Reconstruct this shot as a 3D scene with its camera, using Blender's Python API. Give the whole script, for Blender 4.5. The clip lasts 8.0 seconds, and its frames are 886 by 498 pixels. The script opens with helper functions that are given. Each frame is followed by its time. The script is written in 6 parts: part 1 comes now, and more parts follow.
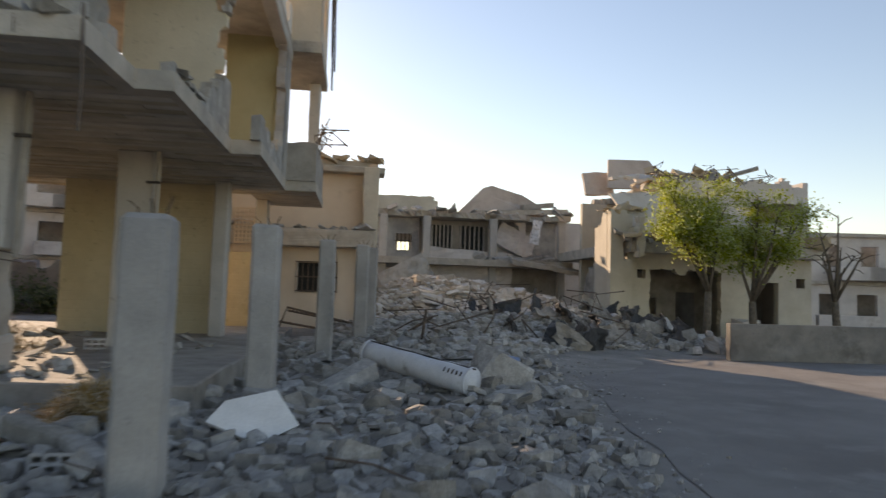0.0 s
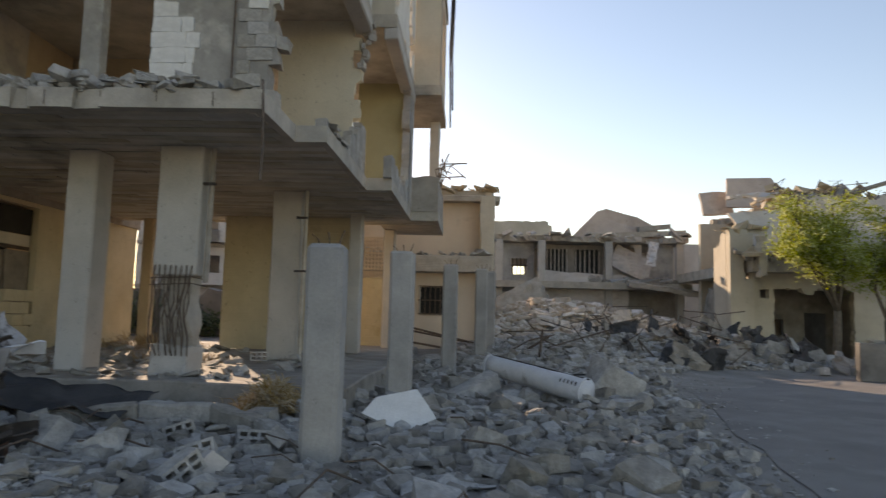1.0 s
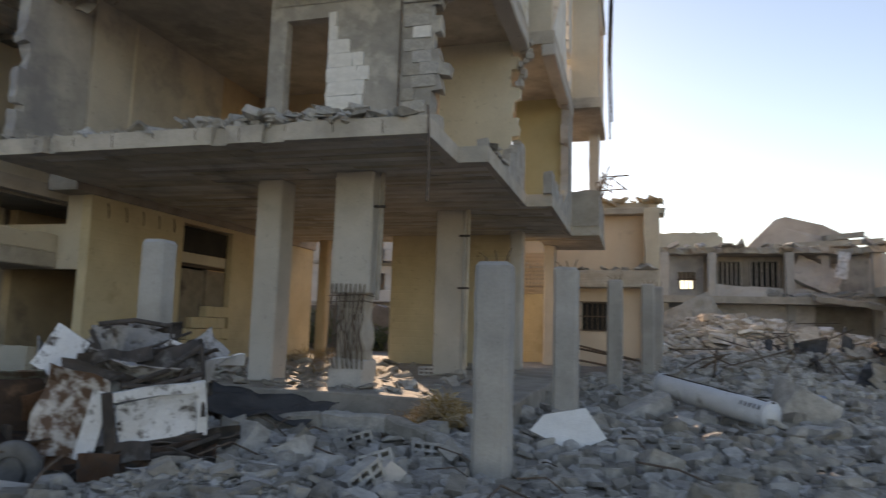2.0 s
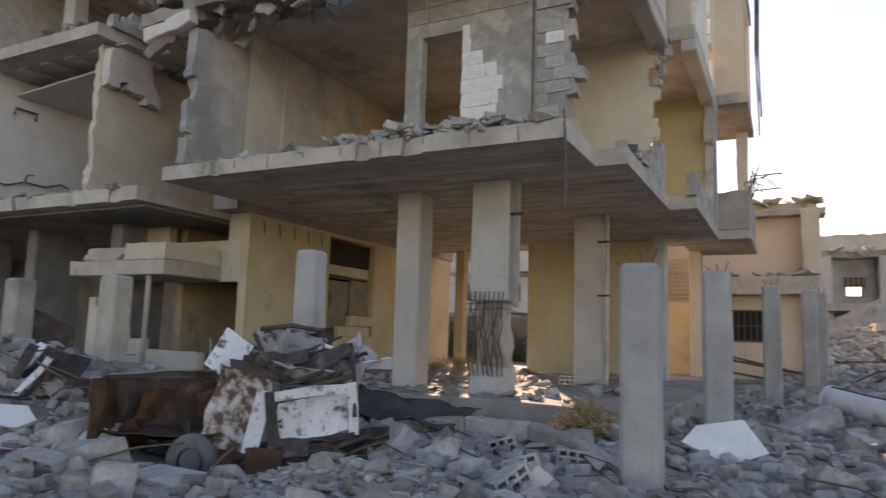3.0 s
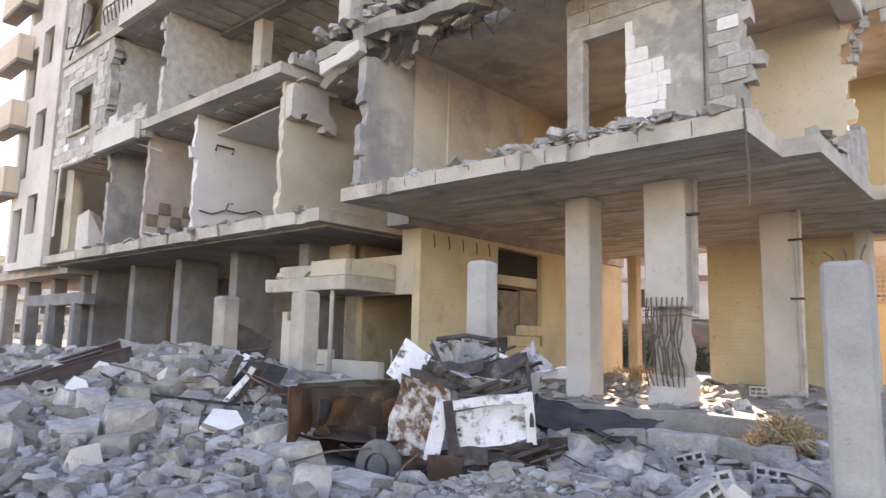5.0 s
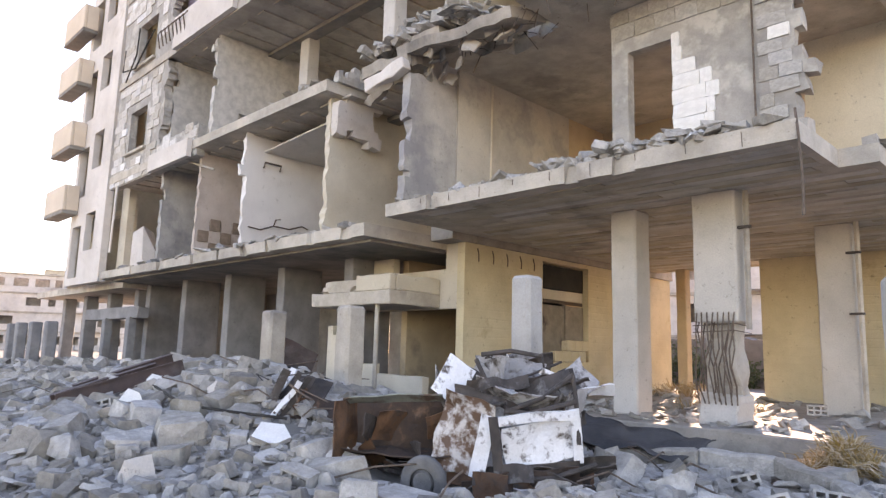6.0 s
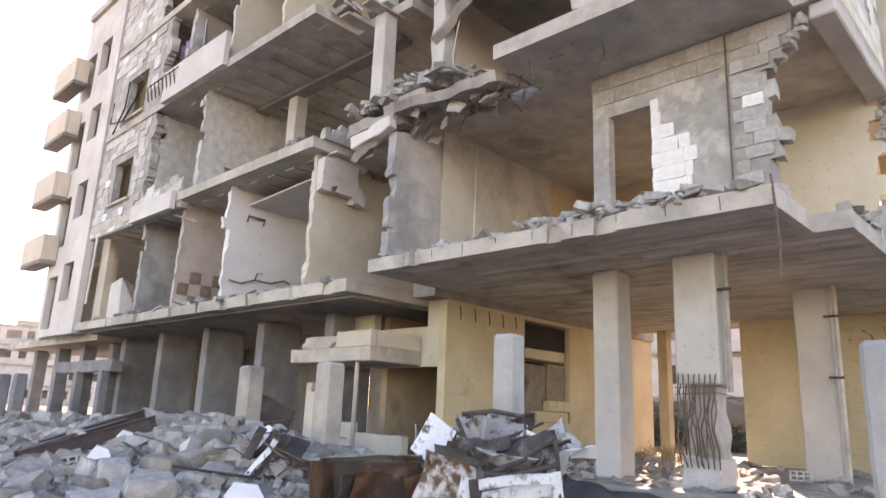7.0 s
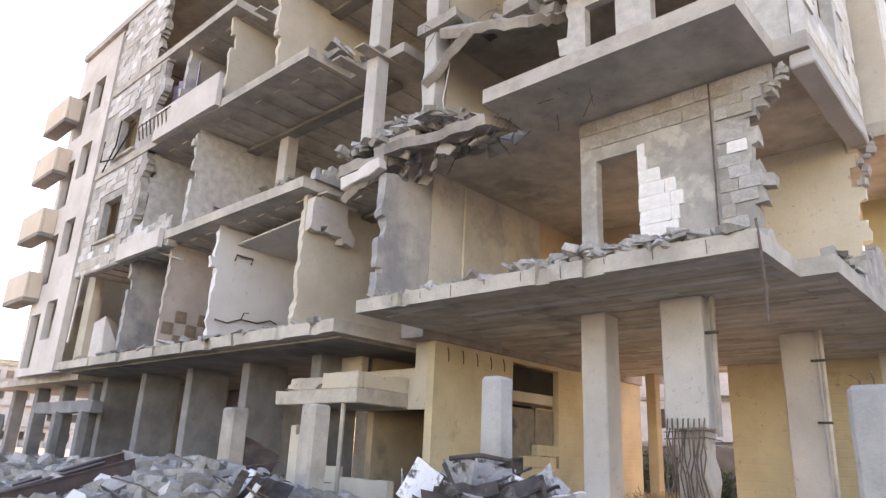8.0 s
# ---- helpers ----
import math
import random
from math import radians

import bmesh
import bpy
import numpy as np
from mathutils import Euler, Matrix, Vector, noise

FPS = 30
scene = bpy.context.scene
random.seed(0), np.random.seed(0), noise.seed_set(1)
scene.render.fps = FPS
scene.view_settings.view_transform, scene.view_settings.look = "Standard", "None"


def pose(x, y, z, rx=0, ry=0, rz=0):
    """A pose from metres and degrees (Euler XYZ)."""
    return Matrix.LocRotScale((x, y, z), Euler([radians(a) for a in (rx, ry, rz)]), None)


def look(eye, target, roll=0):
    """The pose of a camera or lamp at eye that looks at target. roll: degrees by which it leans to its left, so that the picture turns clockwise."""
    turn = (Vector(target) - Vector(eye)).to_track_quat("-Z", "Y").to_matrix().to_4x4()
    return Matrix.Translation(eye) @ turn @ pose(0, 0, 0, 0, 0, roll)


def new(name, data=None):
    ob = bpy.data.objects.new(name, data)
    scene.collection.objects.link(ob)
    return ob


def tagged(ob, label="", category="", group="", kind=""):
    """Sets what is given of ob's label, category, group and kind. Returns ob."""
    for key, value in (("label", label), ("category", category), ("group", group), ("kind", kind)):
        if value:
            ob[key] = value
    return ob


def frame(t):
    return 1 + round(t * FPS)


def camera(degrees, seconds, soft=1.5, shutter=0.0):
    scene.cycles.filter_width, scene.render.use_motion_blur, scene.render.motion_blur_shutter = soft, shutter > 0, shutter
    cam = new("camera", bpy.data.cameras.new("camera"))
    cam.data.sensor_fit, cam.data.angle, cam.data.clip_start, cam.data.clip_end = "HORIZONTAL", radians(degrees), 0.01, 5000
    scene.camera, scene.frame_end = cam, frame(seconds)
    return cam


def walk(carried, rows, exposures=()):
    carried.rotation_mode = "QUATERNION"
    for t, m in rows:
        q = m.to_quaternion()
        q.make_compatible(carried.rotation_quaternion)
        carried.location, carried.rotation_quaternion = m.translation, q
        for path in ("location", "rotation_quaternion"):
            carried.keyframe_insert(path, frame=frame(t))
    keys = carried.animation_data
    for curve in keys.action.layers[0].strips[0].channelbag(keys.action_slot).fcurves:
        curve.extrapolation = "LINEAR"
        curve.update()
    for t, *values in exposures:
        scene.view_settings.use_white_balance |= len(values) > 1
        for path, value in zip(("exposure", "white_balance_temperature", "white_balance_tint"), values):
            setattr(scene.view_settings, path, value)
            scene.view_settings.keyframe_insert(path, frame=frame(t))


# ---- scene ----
cam = camera(66.75, 8.0, soft=1.3, shutter=0.5)
# seconds, x, y, z, yaw, pitch, roll
PATH = [
    (0.0, -0.450, 0.850, 1.640, -7.42, 3.72, -1.85),
    (0.5, -0.534, -0.211, 1.518, -2.48, 4.82, -1.70),
    (1.0, -0.562, -0.327, 1.501, 2.40, 5.63, -1.45),
    (1.5, -0.597, -0.361, 1.501, 7.95, 6.21, -1.55),
    (2.0, -0.641, -0.383, 1.508, 15.77, 6.60, -1.74),
    (2.2, -0.655, -0.390, 1.496, 18.34, 6.85, -1.76),
    (3.3, -0.711, -0.413, 1.428, 30.48, 7.24, -1.73),
    (3.5, -0.722, -0.404, 1.429, 32.68, 7.23, -1.63),
    (4.0, -0.723, -0.410, 1.431, 36.82, 7.13, -1.52),
    (4.5, -0.733, -0.420, 1.429, 39.14, 7.26, -1.21),
    (6.0, -0.745, -0.419, 1.442, 45.17, 8.76, -1.55),
    (6.5, -0.749, -0.416, 1.442, 45.67, 9.81, -1.68),
    (7.0, -0.747, -0.424, 1.443, 43.50, 13.66, -2.27),
    (7.5, -0.748, -0.414, 1.443, 42.87, 15.56, -2.31),
    (8.0, -0.749, -0.424, 1.444, 42.42, 17.19, -2.52),
]
walk(cam, [(t, pose(x, y, z, 90 + pitch, roll, yaw)) for t, x, y, z, yaw, pitch, roll in PATH],
     exposures=[(0.0, 0.68, 8850, 22), (2.2, 0.85, 8900, 25), (3.4, 1.6, 8800, 32), (4.0, 2.08, 8900, 34), (4.6, 2.38, 9000, 35), (6.0, 2.45, 9000, 35), (8.0, 2.45, 8900, 35)])

# ---- light ----
SUN_EL, SUN_AZ = 17.0, -25.0          # degrees; azimuth from +y, negative towards -x
world = bpy.data.worlds.new("sky")
scene.world = world
world.use_nodes = True
wn = world.node_tree
wn.nodes.clear()
sky = wn.nodes.new("ShaderNodeTexSky")
sky.sky_type, sky.sun_disc = "NISHITA", False
sky.sun_elevation, sky.sun_rotation = radians(SUN_EL), radians(SUN_AZ)
sky.air_density, sky.dust_density, sky.ozone_density = 1.1, 0.25, 3.0
wbg = wn.nodes.new("ShaderNodeBackground")
wbg.inputs["Strength"].default_value = 0.15
wout = wn.nodes.new("ShaderNodeOutputWorld")
wn.links.new(sky.outputs[0], wbg.inputs[0])
wn.links.new(wbg.outputs[0], wout.inputs[0])
sun = new("sun", bpy.data.lights.new("sun", "SUN"))
sun.data.energy, sun.data.angle, sun.data.color = 4.0, radians(0.6), (1.0, 0.9, 0.76)
se, sa = radians(SUN_EL), radians(SUN_AZ)
sun.matrix_world = look((60 * math.sin(sa), 60 * math.cos(sa), 60 * math.tan(se)), (0, 0, 0))


# ---- materials ----
def material(name, dark, light, scale=3.0, rough=0.9, bump=0.3, fine=40.0, stain=None, stain_at=0.6, vary=0.0, metal=0.0, island=False, stain_scale=0.7, courses=0.0, weather=0.0):
    """Two scales of noise between two colours, stains over it, fine relief."""
    m = bpy.data.materials.new(name)
    m.use_nodes = True
    t = m.node_tree
    n, l = t.nodes, t.links
    b = n["Principled BSDF"]
    co = n.new("ShaderNodeTexCoord")

    def tex(s, detail=5.0, r=0.6):
        q = n.new("ShaderNodeTexNoise")
        q.inputs["Scale"].default_value, q.inputs["Detail"].default_value, q.inputs["Roughness"].default_value = s, detail, r
        l.new(co.outputs["Object"], q.inputs["Vector"])
        return q

    def mix(fac, a, c, kind="MIX"):
        q = n.new("ShaderNodeMix")
        q.data_type, q.blend_type = "RGBA", kind
        for sock, v in ((q.inputs[0], fac), (q.inputs[6], a), (q.inputs[7], c)):
            if hasattr(v, "links"):
                l.new(v, sock)
            else:
                sock.default_value = v
        return q.outputs[2]

    def ramp(v, lo, hi):
        q = n.new("ShaderNodeMapRange")
        q.inputs[1].default_value, q.inputs[2].default_value = lo, hi
        l.new(v, q.inputs[0])
        return q.outputs[0]

    big, small = tex(scale), tex(fine, 4.0, 0.7)
    col = mix(ramp(big.outputs[0], 0.35, 0.65), (*dark, 1), (*light, 1))
    col = mix(ramp(small.outputs[0], 0.3, 0.7), col, mix(1.0, col, (0.84, 0.84, 0.84, 1), "MULTIPLY"))
    if stain:
        st = tex(stain_scale, 8.0, 0.65)
        col = mix(ramp(st.outputs[0], stain_at - 0.04, stain_at + 0.08), col, (*stain, 1))
    if weather:
        we = tex(0.33, 7.0, 0.7)
        col = mix(ramp(we.outputs[0], 0.42, 0.66), col, mix(1.0, col, (1 - weather, 1 - weather, 1 - 0.9 * weather, 1), "MULTIPLY"))
        pit = tex(7.0, 8.0, 0.75)
        col = mix(ramp(pit.outputs[0], 0.60, 0.68), col, mix(1.0, col, (0.62, 0.61, 0.60, 1), "MULTIPLY"))
    if vary or island:
        src = n.new("ShaderNodeNewGeometry") if island else n.new("ShaderNodeObjectInfo")
        rnd = src.outputs["Random Per Island"] if island else src.outputs["Random"]
        hsv = n.new("ShaderNodeHueSaturation")
        l.new(col, hsv.inputs["Color"])
        q = n.new("ShaderNodeMapRange")
        q.inputs[3].default_value, q.inputs[4].default_value = 1 - (vary or 0.3), 1 + (vary or 0.3)
        l.new(rnd, q.inputs[0])
        l.new(q.outputs[0], hsv.inputs["Value"])
        q2 = n.new("ShaderNodeMapRange")
        q2.inputs[3].default_value, q2.inputs[4].default_value = 1.25, 0.45
        l.new(rnd, q2.inputs[0])
        l.new(q2.outputs[0], hsv.inputs["Saturation"])
        col = hsv.outputs[0]
    l.new(col, b.inputs["Base Color"])
    b.inputs["Roughness"].default_value, b.inputs["Metallic"].default_value = rough, metal
    if courses:
        wv = n.new("ShaderNodeTexWave")
        wv.wave_type, wv.bands_direction = "BANDS", "Z"
        wv.inputs["Scale"].default_value, wv.inputs["Distortion"].default_value = 0.314 / courses, 0.4
        l.new(co.outputs["Object"], wv.inputs["Vector"])
        joint = ramp(wv.outputs[0], 0.0, 0.12)
    if bump:
        add = n.new("ShaderNodeMath")
        add.operation = "ADD"
        l.new(big.outputs[0], add.inputs[0])
        l.new(small.outputs[0], add.inputs[1])
        bp = n.new("ShaderNodeBump")
        bp.inputs["Strength"].default_value, bp.inputs["Distance"].default_value = bump, 0.03
        if courses:
            add2 = n.new("ShaderNodeMath")
            add2.operation = "ADD"
            l.new(add.outputs[0], add2.inputs[0])
            l.new(joint, add2.inputs[1])
            add = add2
        l.new(add.outputs[0], bp.inputs["Height"])
        l.new(bp.outputs[0], b.inputs["Normal"])
    return m


CONCRETE = material("concrete", (0.31, 0.275, 0.23), (0.45, 0.40, 0.34), 1.8, stain=(0.20, 0.18, 0.155), stain_at=0.6, weather=0.3)
CONCRETE_PALE = material("concrete_pale", (0.43, 0.38, 0.31), (0.58, 0.515, 0.43), 2.0, stain=(0.30, 0.27, 0.23), stain_at=0.6, weather=0.3)
# dirty concrete darkened further for the shade under slabs and along the garden wall
SHADED_CONCRETE = material("shaded_concrete", (0.20, 0.18, 0.155), (0.31, 0.28, 0.24), 1.2, stain=(0.13, 0.115, 0.10), stain_at=0.6, weather=0.25)
PLASTER = material("cream_plaster", (0.55, 0.48, 0.37), (0.66, 0.59, 0.47), 0.9, bump=0.12, stain=(0.40, 0.35, 0.28), stain_at=0.64, weather=0.18)
PLASTER_GREY = material("grey_plaster", (0.38, 0.36, 0.33), (0.56, 0.53, 0.48), 1.0, bump=0.15, stain=(0.27, 0.26, 0.26), stain_at=0.55, weather=0.3)
PLASTER_PALE = material("pale_plaster", (0.60, 0.54, 0.48), (0.70, 0.64, 0.58), 0.8, bump=0.1, stain=(0.46, 0.40, 0.34), stain_at=0.62, weather=0.2)
YELLOW = material("yellow_plaster", (0.56, 0.465, 0.30), (0.69, 0.585, 0.395), 0.8, bump=0.15, stain=(0.40, 0.31, 0.18), stain_at=0.64, weather=0.15, courses=0.2)
OCHRE = material("olive_plaster", (0.32, 0.29, 0.165), (0.40, 0.36, 0.22), 0.8, bump=0.12, stain=(0.28, 0.25, 0.14), stain_at=0.66)
CREAM = material("cream_yellow_plaster", (0.62, 0.56, 0.43), (0.72, 0.66, 0.52), 0.7, bump=0.1, stain=(0.54, 0.48, 0.36), stain_at=0.68, weather=0.06)
CONCRETE_GREY = material("grey_concrete", (0.205, 0.20, 0.198), (0.295, 0.288, 0.283), 1.6, bump=0.2, stain=(0.20, 0.198, 0.20), stain_at=0.63, weather=0.22)
COLUMN_PAINT = material("pale_grey_column", (0.46, 0.43, 0.385), (0.56, 0.525, 0.475), 1.1, bump=0.15, stain=(0.36, 0.335, 0.30), stain_at=0.66, weather=0.14)
BOARDS = material("board_marked_concrete", (0.40, 0.35, 0.27), (0.58, 0.51, 0.40), 1.3, island=True, vary=0.14, bump=0.3, stain=(0.26, 0.23, 0.18), stain_at=0.6)
STUB = material("weathered_stub_concrete", (0.34, 0.325, 0.30), (0.45, 0.43, 0.40), 1.6, bump=0.25, stain=(0.26, 0.25, 0.235), stain_at=0.6, weather=0.22)
SCRAP = material("scorched_grey_metal", (0.24, 0.225, 0.215), (0.46, 0.44, 0.43), 3.0, rough=0.55, bump=0.3, stain=(0.06, 0.045, 0.035), stain_at=0.53, stain_scale=6.0)
# rust darkened to carry the shade inside the van's bed; some scrap shares it
SHADED_RUST = material("shaded_rust", (0.045, 0.03, 0.024), (0.085, 0.05, 0.034), 4.0, rough=0.85, bump=0.4, stain=(0.20, 0.11, 0.065), stain_at=0.62, stain_scale=4.0)
DUSTY_TYRE = material("dusty_tyre", (0.10, 0.098, 0.095), (0.17, 0.165, 0.16), 6.0, rough=0.9, bump=0.3)
DOOR = material("grey_brown_door", (0.20, 0.17, 0.13), (0.29, 0.25, 0.20), 3.0, rough=0.7, bump=0.15, stain=(0.08, 0.06, 0.05), stain_at=0.6, stain_scale=1.5)
WHITEWASH = material("whitewashed_plaster", (0.70, 0.66, 0.63), (0.79, 0.755, 0.72), 0.8, bump=0.1, stain=(0.58, 0.53, 0.49), stain_at=0.64, weather=0.08)
FACING_CREAM = material("cream_stone_facing", (0.60, 0.55, 0.46), (0.74, 0.69, 0.59), 2.5, vary=0.1, bump=0.3)
PEELING = material("peeling_cream_plaster", (0.50, 0.46, 0.39), (0.62, 0.57, 0.48), 0.9, bump=0.2, stain=(0.37, 0.35, 0.32), stain_at=0.53, stain_scale=0.9, weather=0.28)
ROSE = material("rosy_plaster", (0.50, 0.41, 0.35), (0.60, 0.51, 0.44), 0.9, bump=0.12, stain=(0.40, 0.33, 0.28), stain_at=0.6, weather=0.15)
PEACH = material("peach_plaster", (0.60, 0.49, 0.38), (0.70, 0.58, 0.46), 0.7, bump=0.1, stain=(0.48, 0.39, 0.30), stain_at=0.66)
SHRUB = material("shrub_leaves", (0.05, 0.09, 0.03), (0.12, 0.16, 0.06), 1.5, rough=0.7, bump=0.0, island=True, vary=0.3)
TAN = material("tan_plaster", (0.48, 0.37, 0.24), (0.60, 0.47, 0.31), 0.7, bump=0.15, stain=(0.33, 0.26, 0.19), stain_at=0.6, weather=0.2)
STONE = material("pale_stone", (0.40, 0.37, 0.32), (0.56, 0.52, 0.45), 4.0, vary=0.16, bump=0.4)
BLOCKWORK = material("dusty_blockwork", (0.36, 0.335, 0.295), (0.52, 0.48, 0.42), 3.0, vary=0.12, bump=0.5, stain=(0.32, 0.30, 0.27), stain_at=0.55, stain_scale=2.0)
STONE_WHITE = material("white_block", (0.70, 0.68, 0.64), (0.82, 0.80, 0.76), 3.0, bump=0.2)
MORTAR = material("grey_mortar", (0.30, 0.28, 0.25), (0.42, 0.39, 0.35), 3.0, bump=0.6, stain=(0.48, 0.45, 0.40), stain_at=0.55, stain_scale=2.5)
RUBBLE = material("rubble", (0.29, 0.265, 0.235), (0.44, 0.402, 0.352), 8.0, island=True, vary=0.34, bump=1.0, fine=26.0)
CHUNK = material("broken_concrete", (0.31, 0.285, 0.25), (0.47, 0.43, 0.375), 8.0, vary=0.28, bump=1.0, fine=26.0, stain=(0.60, 0.57, 0.52), stain_at=0.62, stain_scale=3.0)
DUST = material("dusty_ground", (0.22, 0.20, 0.175), (0.33, 0.30, 0.265), 0.8, bump=0.8, fine=25.0, stain=(0.19, 0.175, 0.155), stain_at=0.58)
ASPHALT = material("dusty_asphalt", (0.185, 0.165, 0.15), (0.25, 0.228, 0.208), 0.5, bump=0.4, fine=60.0, stain=(0.24, 0.225, 0.205), stain_at=0.56)
RUST = material("rusty_steel", (0.07, 0.035, 0.02), (0.19, 0.09, 0.045), 6.0, rough=0.8, bump=0.3, stain=(0.05, 0.04, 0.035), stain_at=0.58, stain_scale=3.0)
WHITE_RUST = material("rusted_white_paint", (0.66, 0.66, 0.67), (0.78, 0.78, 0.79), 2.0, rough=0.5, bump=0.15, stain=(0.075, 0.055, 0.045), stain_at=0.585, stain_scale=9.0)
BURNT = material("burnt_metal", (0.035, 0.03, 0.028), (0.09, 0.07, 0.06), 5.0, rough=0.75, bump=0.4, stain=(0.20, 0.19, 0.18), stain_at=0.6, stain_scale=3.0)
REBAR = material("rebar_steel", (0.085, 0.06, 0.045), (0.17, 0.12, 0.09), 15.0, rough=0.8, bump=0.2)
BEAM_PAINT = material("dark_red_steel", (0.05, 0.03, 0.028), (0.085, 0.05, 0.045), 3.0, rough=0.6, bump=0.1, stain=(0.11, 0.09, 0.08), stain_at=0.6)
TARP = material("dark_sheet", (0.035, 0.035, 0.037), (0.07, 0.068, 0.068), 3.0, rough=0.7, bump=0.3)
TANK = material("white_tank_steel", (0.55, 0.57, 0.60), (0.70, 0.71, 0.73), 2.0, rough=0.45, bump=0.1, stain=(0.30, 0.29, 0.28), stain_at=0.62, stain_scale=2.0)
BARK = material("bark", (0.11, 0.085, 0.06), (0.19, 0.15, 0.11), 9.0, bump=0.8)
LEAF = material("leaves", (0.33, 0.39, 0.03), (0.52, 0.56, 0.06), 1.2, rough=0.6, bump=0.0, island=True, vary=0.35)
STRAW = material("dry_weeds", (0.30, 0.19, 0.08), (0.46, 0.32, 0.15), 4.0, bump=0.2, island=True, vary=0.3)
# near-black: paints the unlit depth of openings; black cables use it too
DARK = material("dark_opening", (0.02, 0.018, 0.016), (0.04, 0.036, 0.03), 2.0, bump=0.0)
WOOD = material("dark_wood", (0.05, 0.035, 0.025), (0.10, 0.07, 0.05), 6.0, rough=0.7, bump=0.2)
LILAC = material("lilac_curtain", (0.36, 0.30, 0.40), (0.46, 0.39, 0.50), 3.0, bump=0.3)
BLUE = material("blue_plastic", (0.10, 0.17, 0.30), (0.16, 0.25, 0.42), 3.0, rough=0.6, bump=0.1)

RUBBLE_TAN = material("tan_rubble", (0.56, 0.445, 0.345), (0.74, 0.61, 0.49), 3.0, island=True, vary=0.3, bump=0.5)
leaf_nodes, leaf_links = LEAF.node_tree.nodes, LEAF.node_tree.links
leaf_out, leaf_base = leaf_nodes["Material Output"], leaf_nodes["Principled BSDF"]
leaf_glow, leaf_mix = leaf_nodes.new("ShaderNodeBsdfTranslucent"), leaf_nodes.new("ShaderNodeMixShader")
leaf_links.new(leaf_base.inputs["Base Color"].links[0].from_socket, leaf_glow.inputs[0])
leaf_mix.inputs[0].default_value = 0.62
leaf_links.new(leaf_base.outputs[0], leaf_mix.inputs[1])
leaf_links.new(leaf_glow.outputs[0], leaf_mix.inputs[2])
leaf_links.new(leaf_mix.outputs[0], leaf_out.inputs[0])


# ---- mesh helpers ----
def link(name, verts, faces, mat, parent=None, label="", smooth=False):
    me = bpy.data.meshes.new(name)
    me.from_pydata([tuple(v) for v in verts], [], faces)
    me.materials.append(mat)
    if smooth:
        me.polygons.foreach_set("use_smooth", [True] * len(me.polygons))
    me.update()
    ob = new(name, me)
    if parent:
        ob.parent = parent
    if label:
        ob["label"] = label
    return ob


def part(name, bm, mat, parent=None, label="", smooth=False):
    me = bpy.data.meshes.new(name)
    bm.normal_update()
    bm.to_mesh(me)
    bm.free()
    me.materials.append(mat)
    if smooth:
        me.polygons.foreach_set("use_smooth", [True] * len(me.polygons))
    ob = new(name, me)
    if parent:
        ob.parent = parent
    if label:
        ob["label"] = label
    return ob


def thing(name, label, category, group="", kind="", at=(0, 0, 0)):
    ob = new(name)
    ob.location = at
    return tagged(ob, label, category, group, kind)


def jit(p, amount, freq=2.3):
    v = noise.noise_vector(Vector(p) * freq)
    return Vector(p) + v * amount


def sheet(o, u, v, n, us, vs, th, keep, rough=0.07):
    """A wall or slab cut into cells: keep(u, v) gives 1 solid, 0 a clean opening, 2 a broken one."""
    us, vs = sorted(set(round(float(a), 3) for a in us)), sorted(set(round(float(a), 3) for a in vs))
    o, u, v, n = Vector(o), Vector(u), Vector(v), Vector(n)
    nu, nv = len(us) - 1, len(vs) - 1
    k = [[keep((us[i] + us[i + 1]) / 2, (vs[j] + vs[j + 1]) / 2) for j in range(nv)] for i in range(nu)]

    def at(i, j):
        return k[i][j] if 0 <= i < nu and 0 <= j < nv else 0
    verts, faces, ids = [], [], {}

    def vid(i, j, s):
        if (i, j, s) not in ids:
            p = o + u * us[i] + v * vs[j] + n * (th * s)
            if 2 in (at(i - 1, j - 1), at(i, j - 1), at(i - 1, j), at(i, j)):
                d = noise.noise_vector(p * 2.3) * rough * 1.4 + noise.noise_vector(p * 8.7) * rough + noise.noise_vector(p * 21.0) * rough * 0.7
                p = p + u * d.x + v * d.y
            ids[(i, j, s)] = len(verts)
            verts.append(p)
        return ids[(i, j, s)]
    for i in range(nu):
        for j in range(nv):
            if at(i, j) != 1:
                continue
            a = [(i, j), (i + 1, j), (i + 1, j + 1), (i, j + 1)]
            faces.append([vid(*q, 0) for q in a])
            faces.append([vid(*q, 1) for q in reversed(a)])
            for (p, q, di, dj) in ((a[0], a[1], 0, -1), (a[1], a[2], 1, 0), (a[2], a[3], 0, 1), (a[3], a[0], -1, 0)):
                if at(i + di, j + dj) != 1:
                    faces.append([vid(*q, 0), vid(*p, 0), vid(*p, 1), vid(*q, 1)])
    return verts, faces


def steps(a, b, step, *extra):
    m = max(1, round((b - a) / step))
    return [a + (b - a) * i / m for i in range(m + 1)] + [e for e in extra if a < e < b]


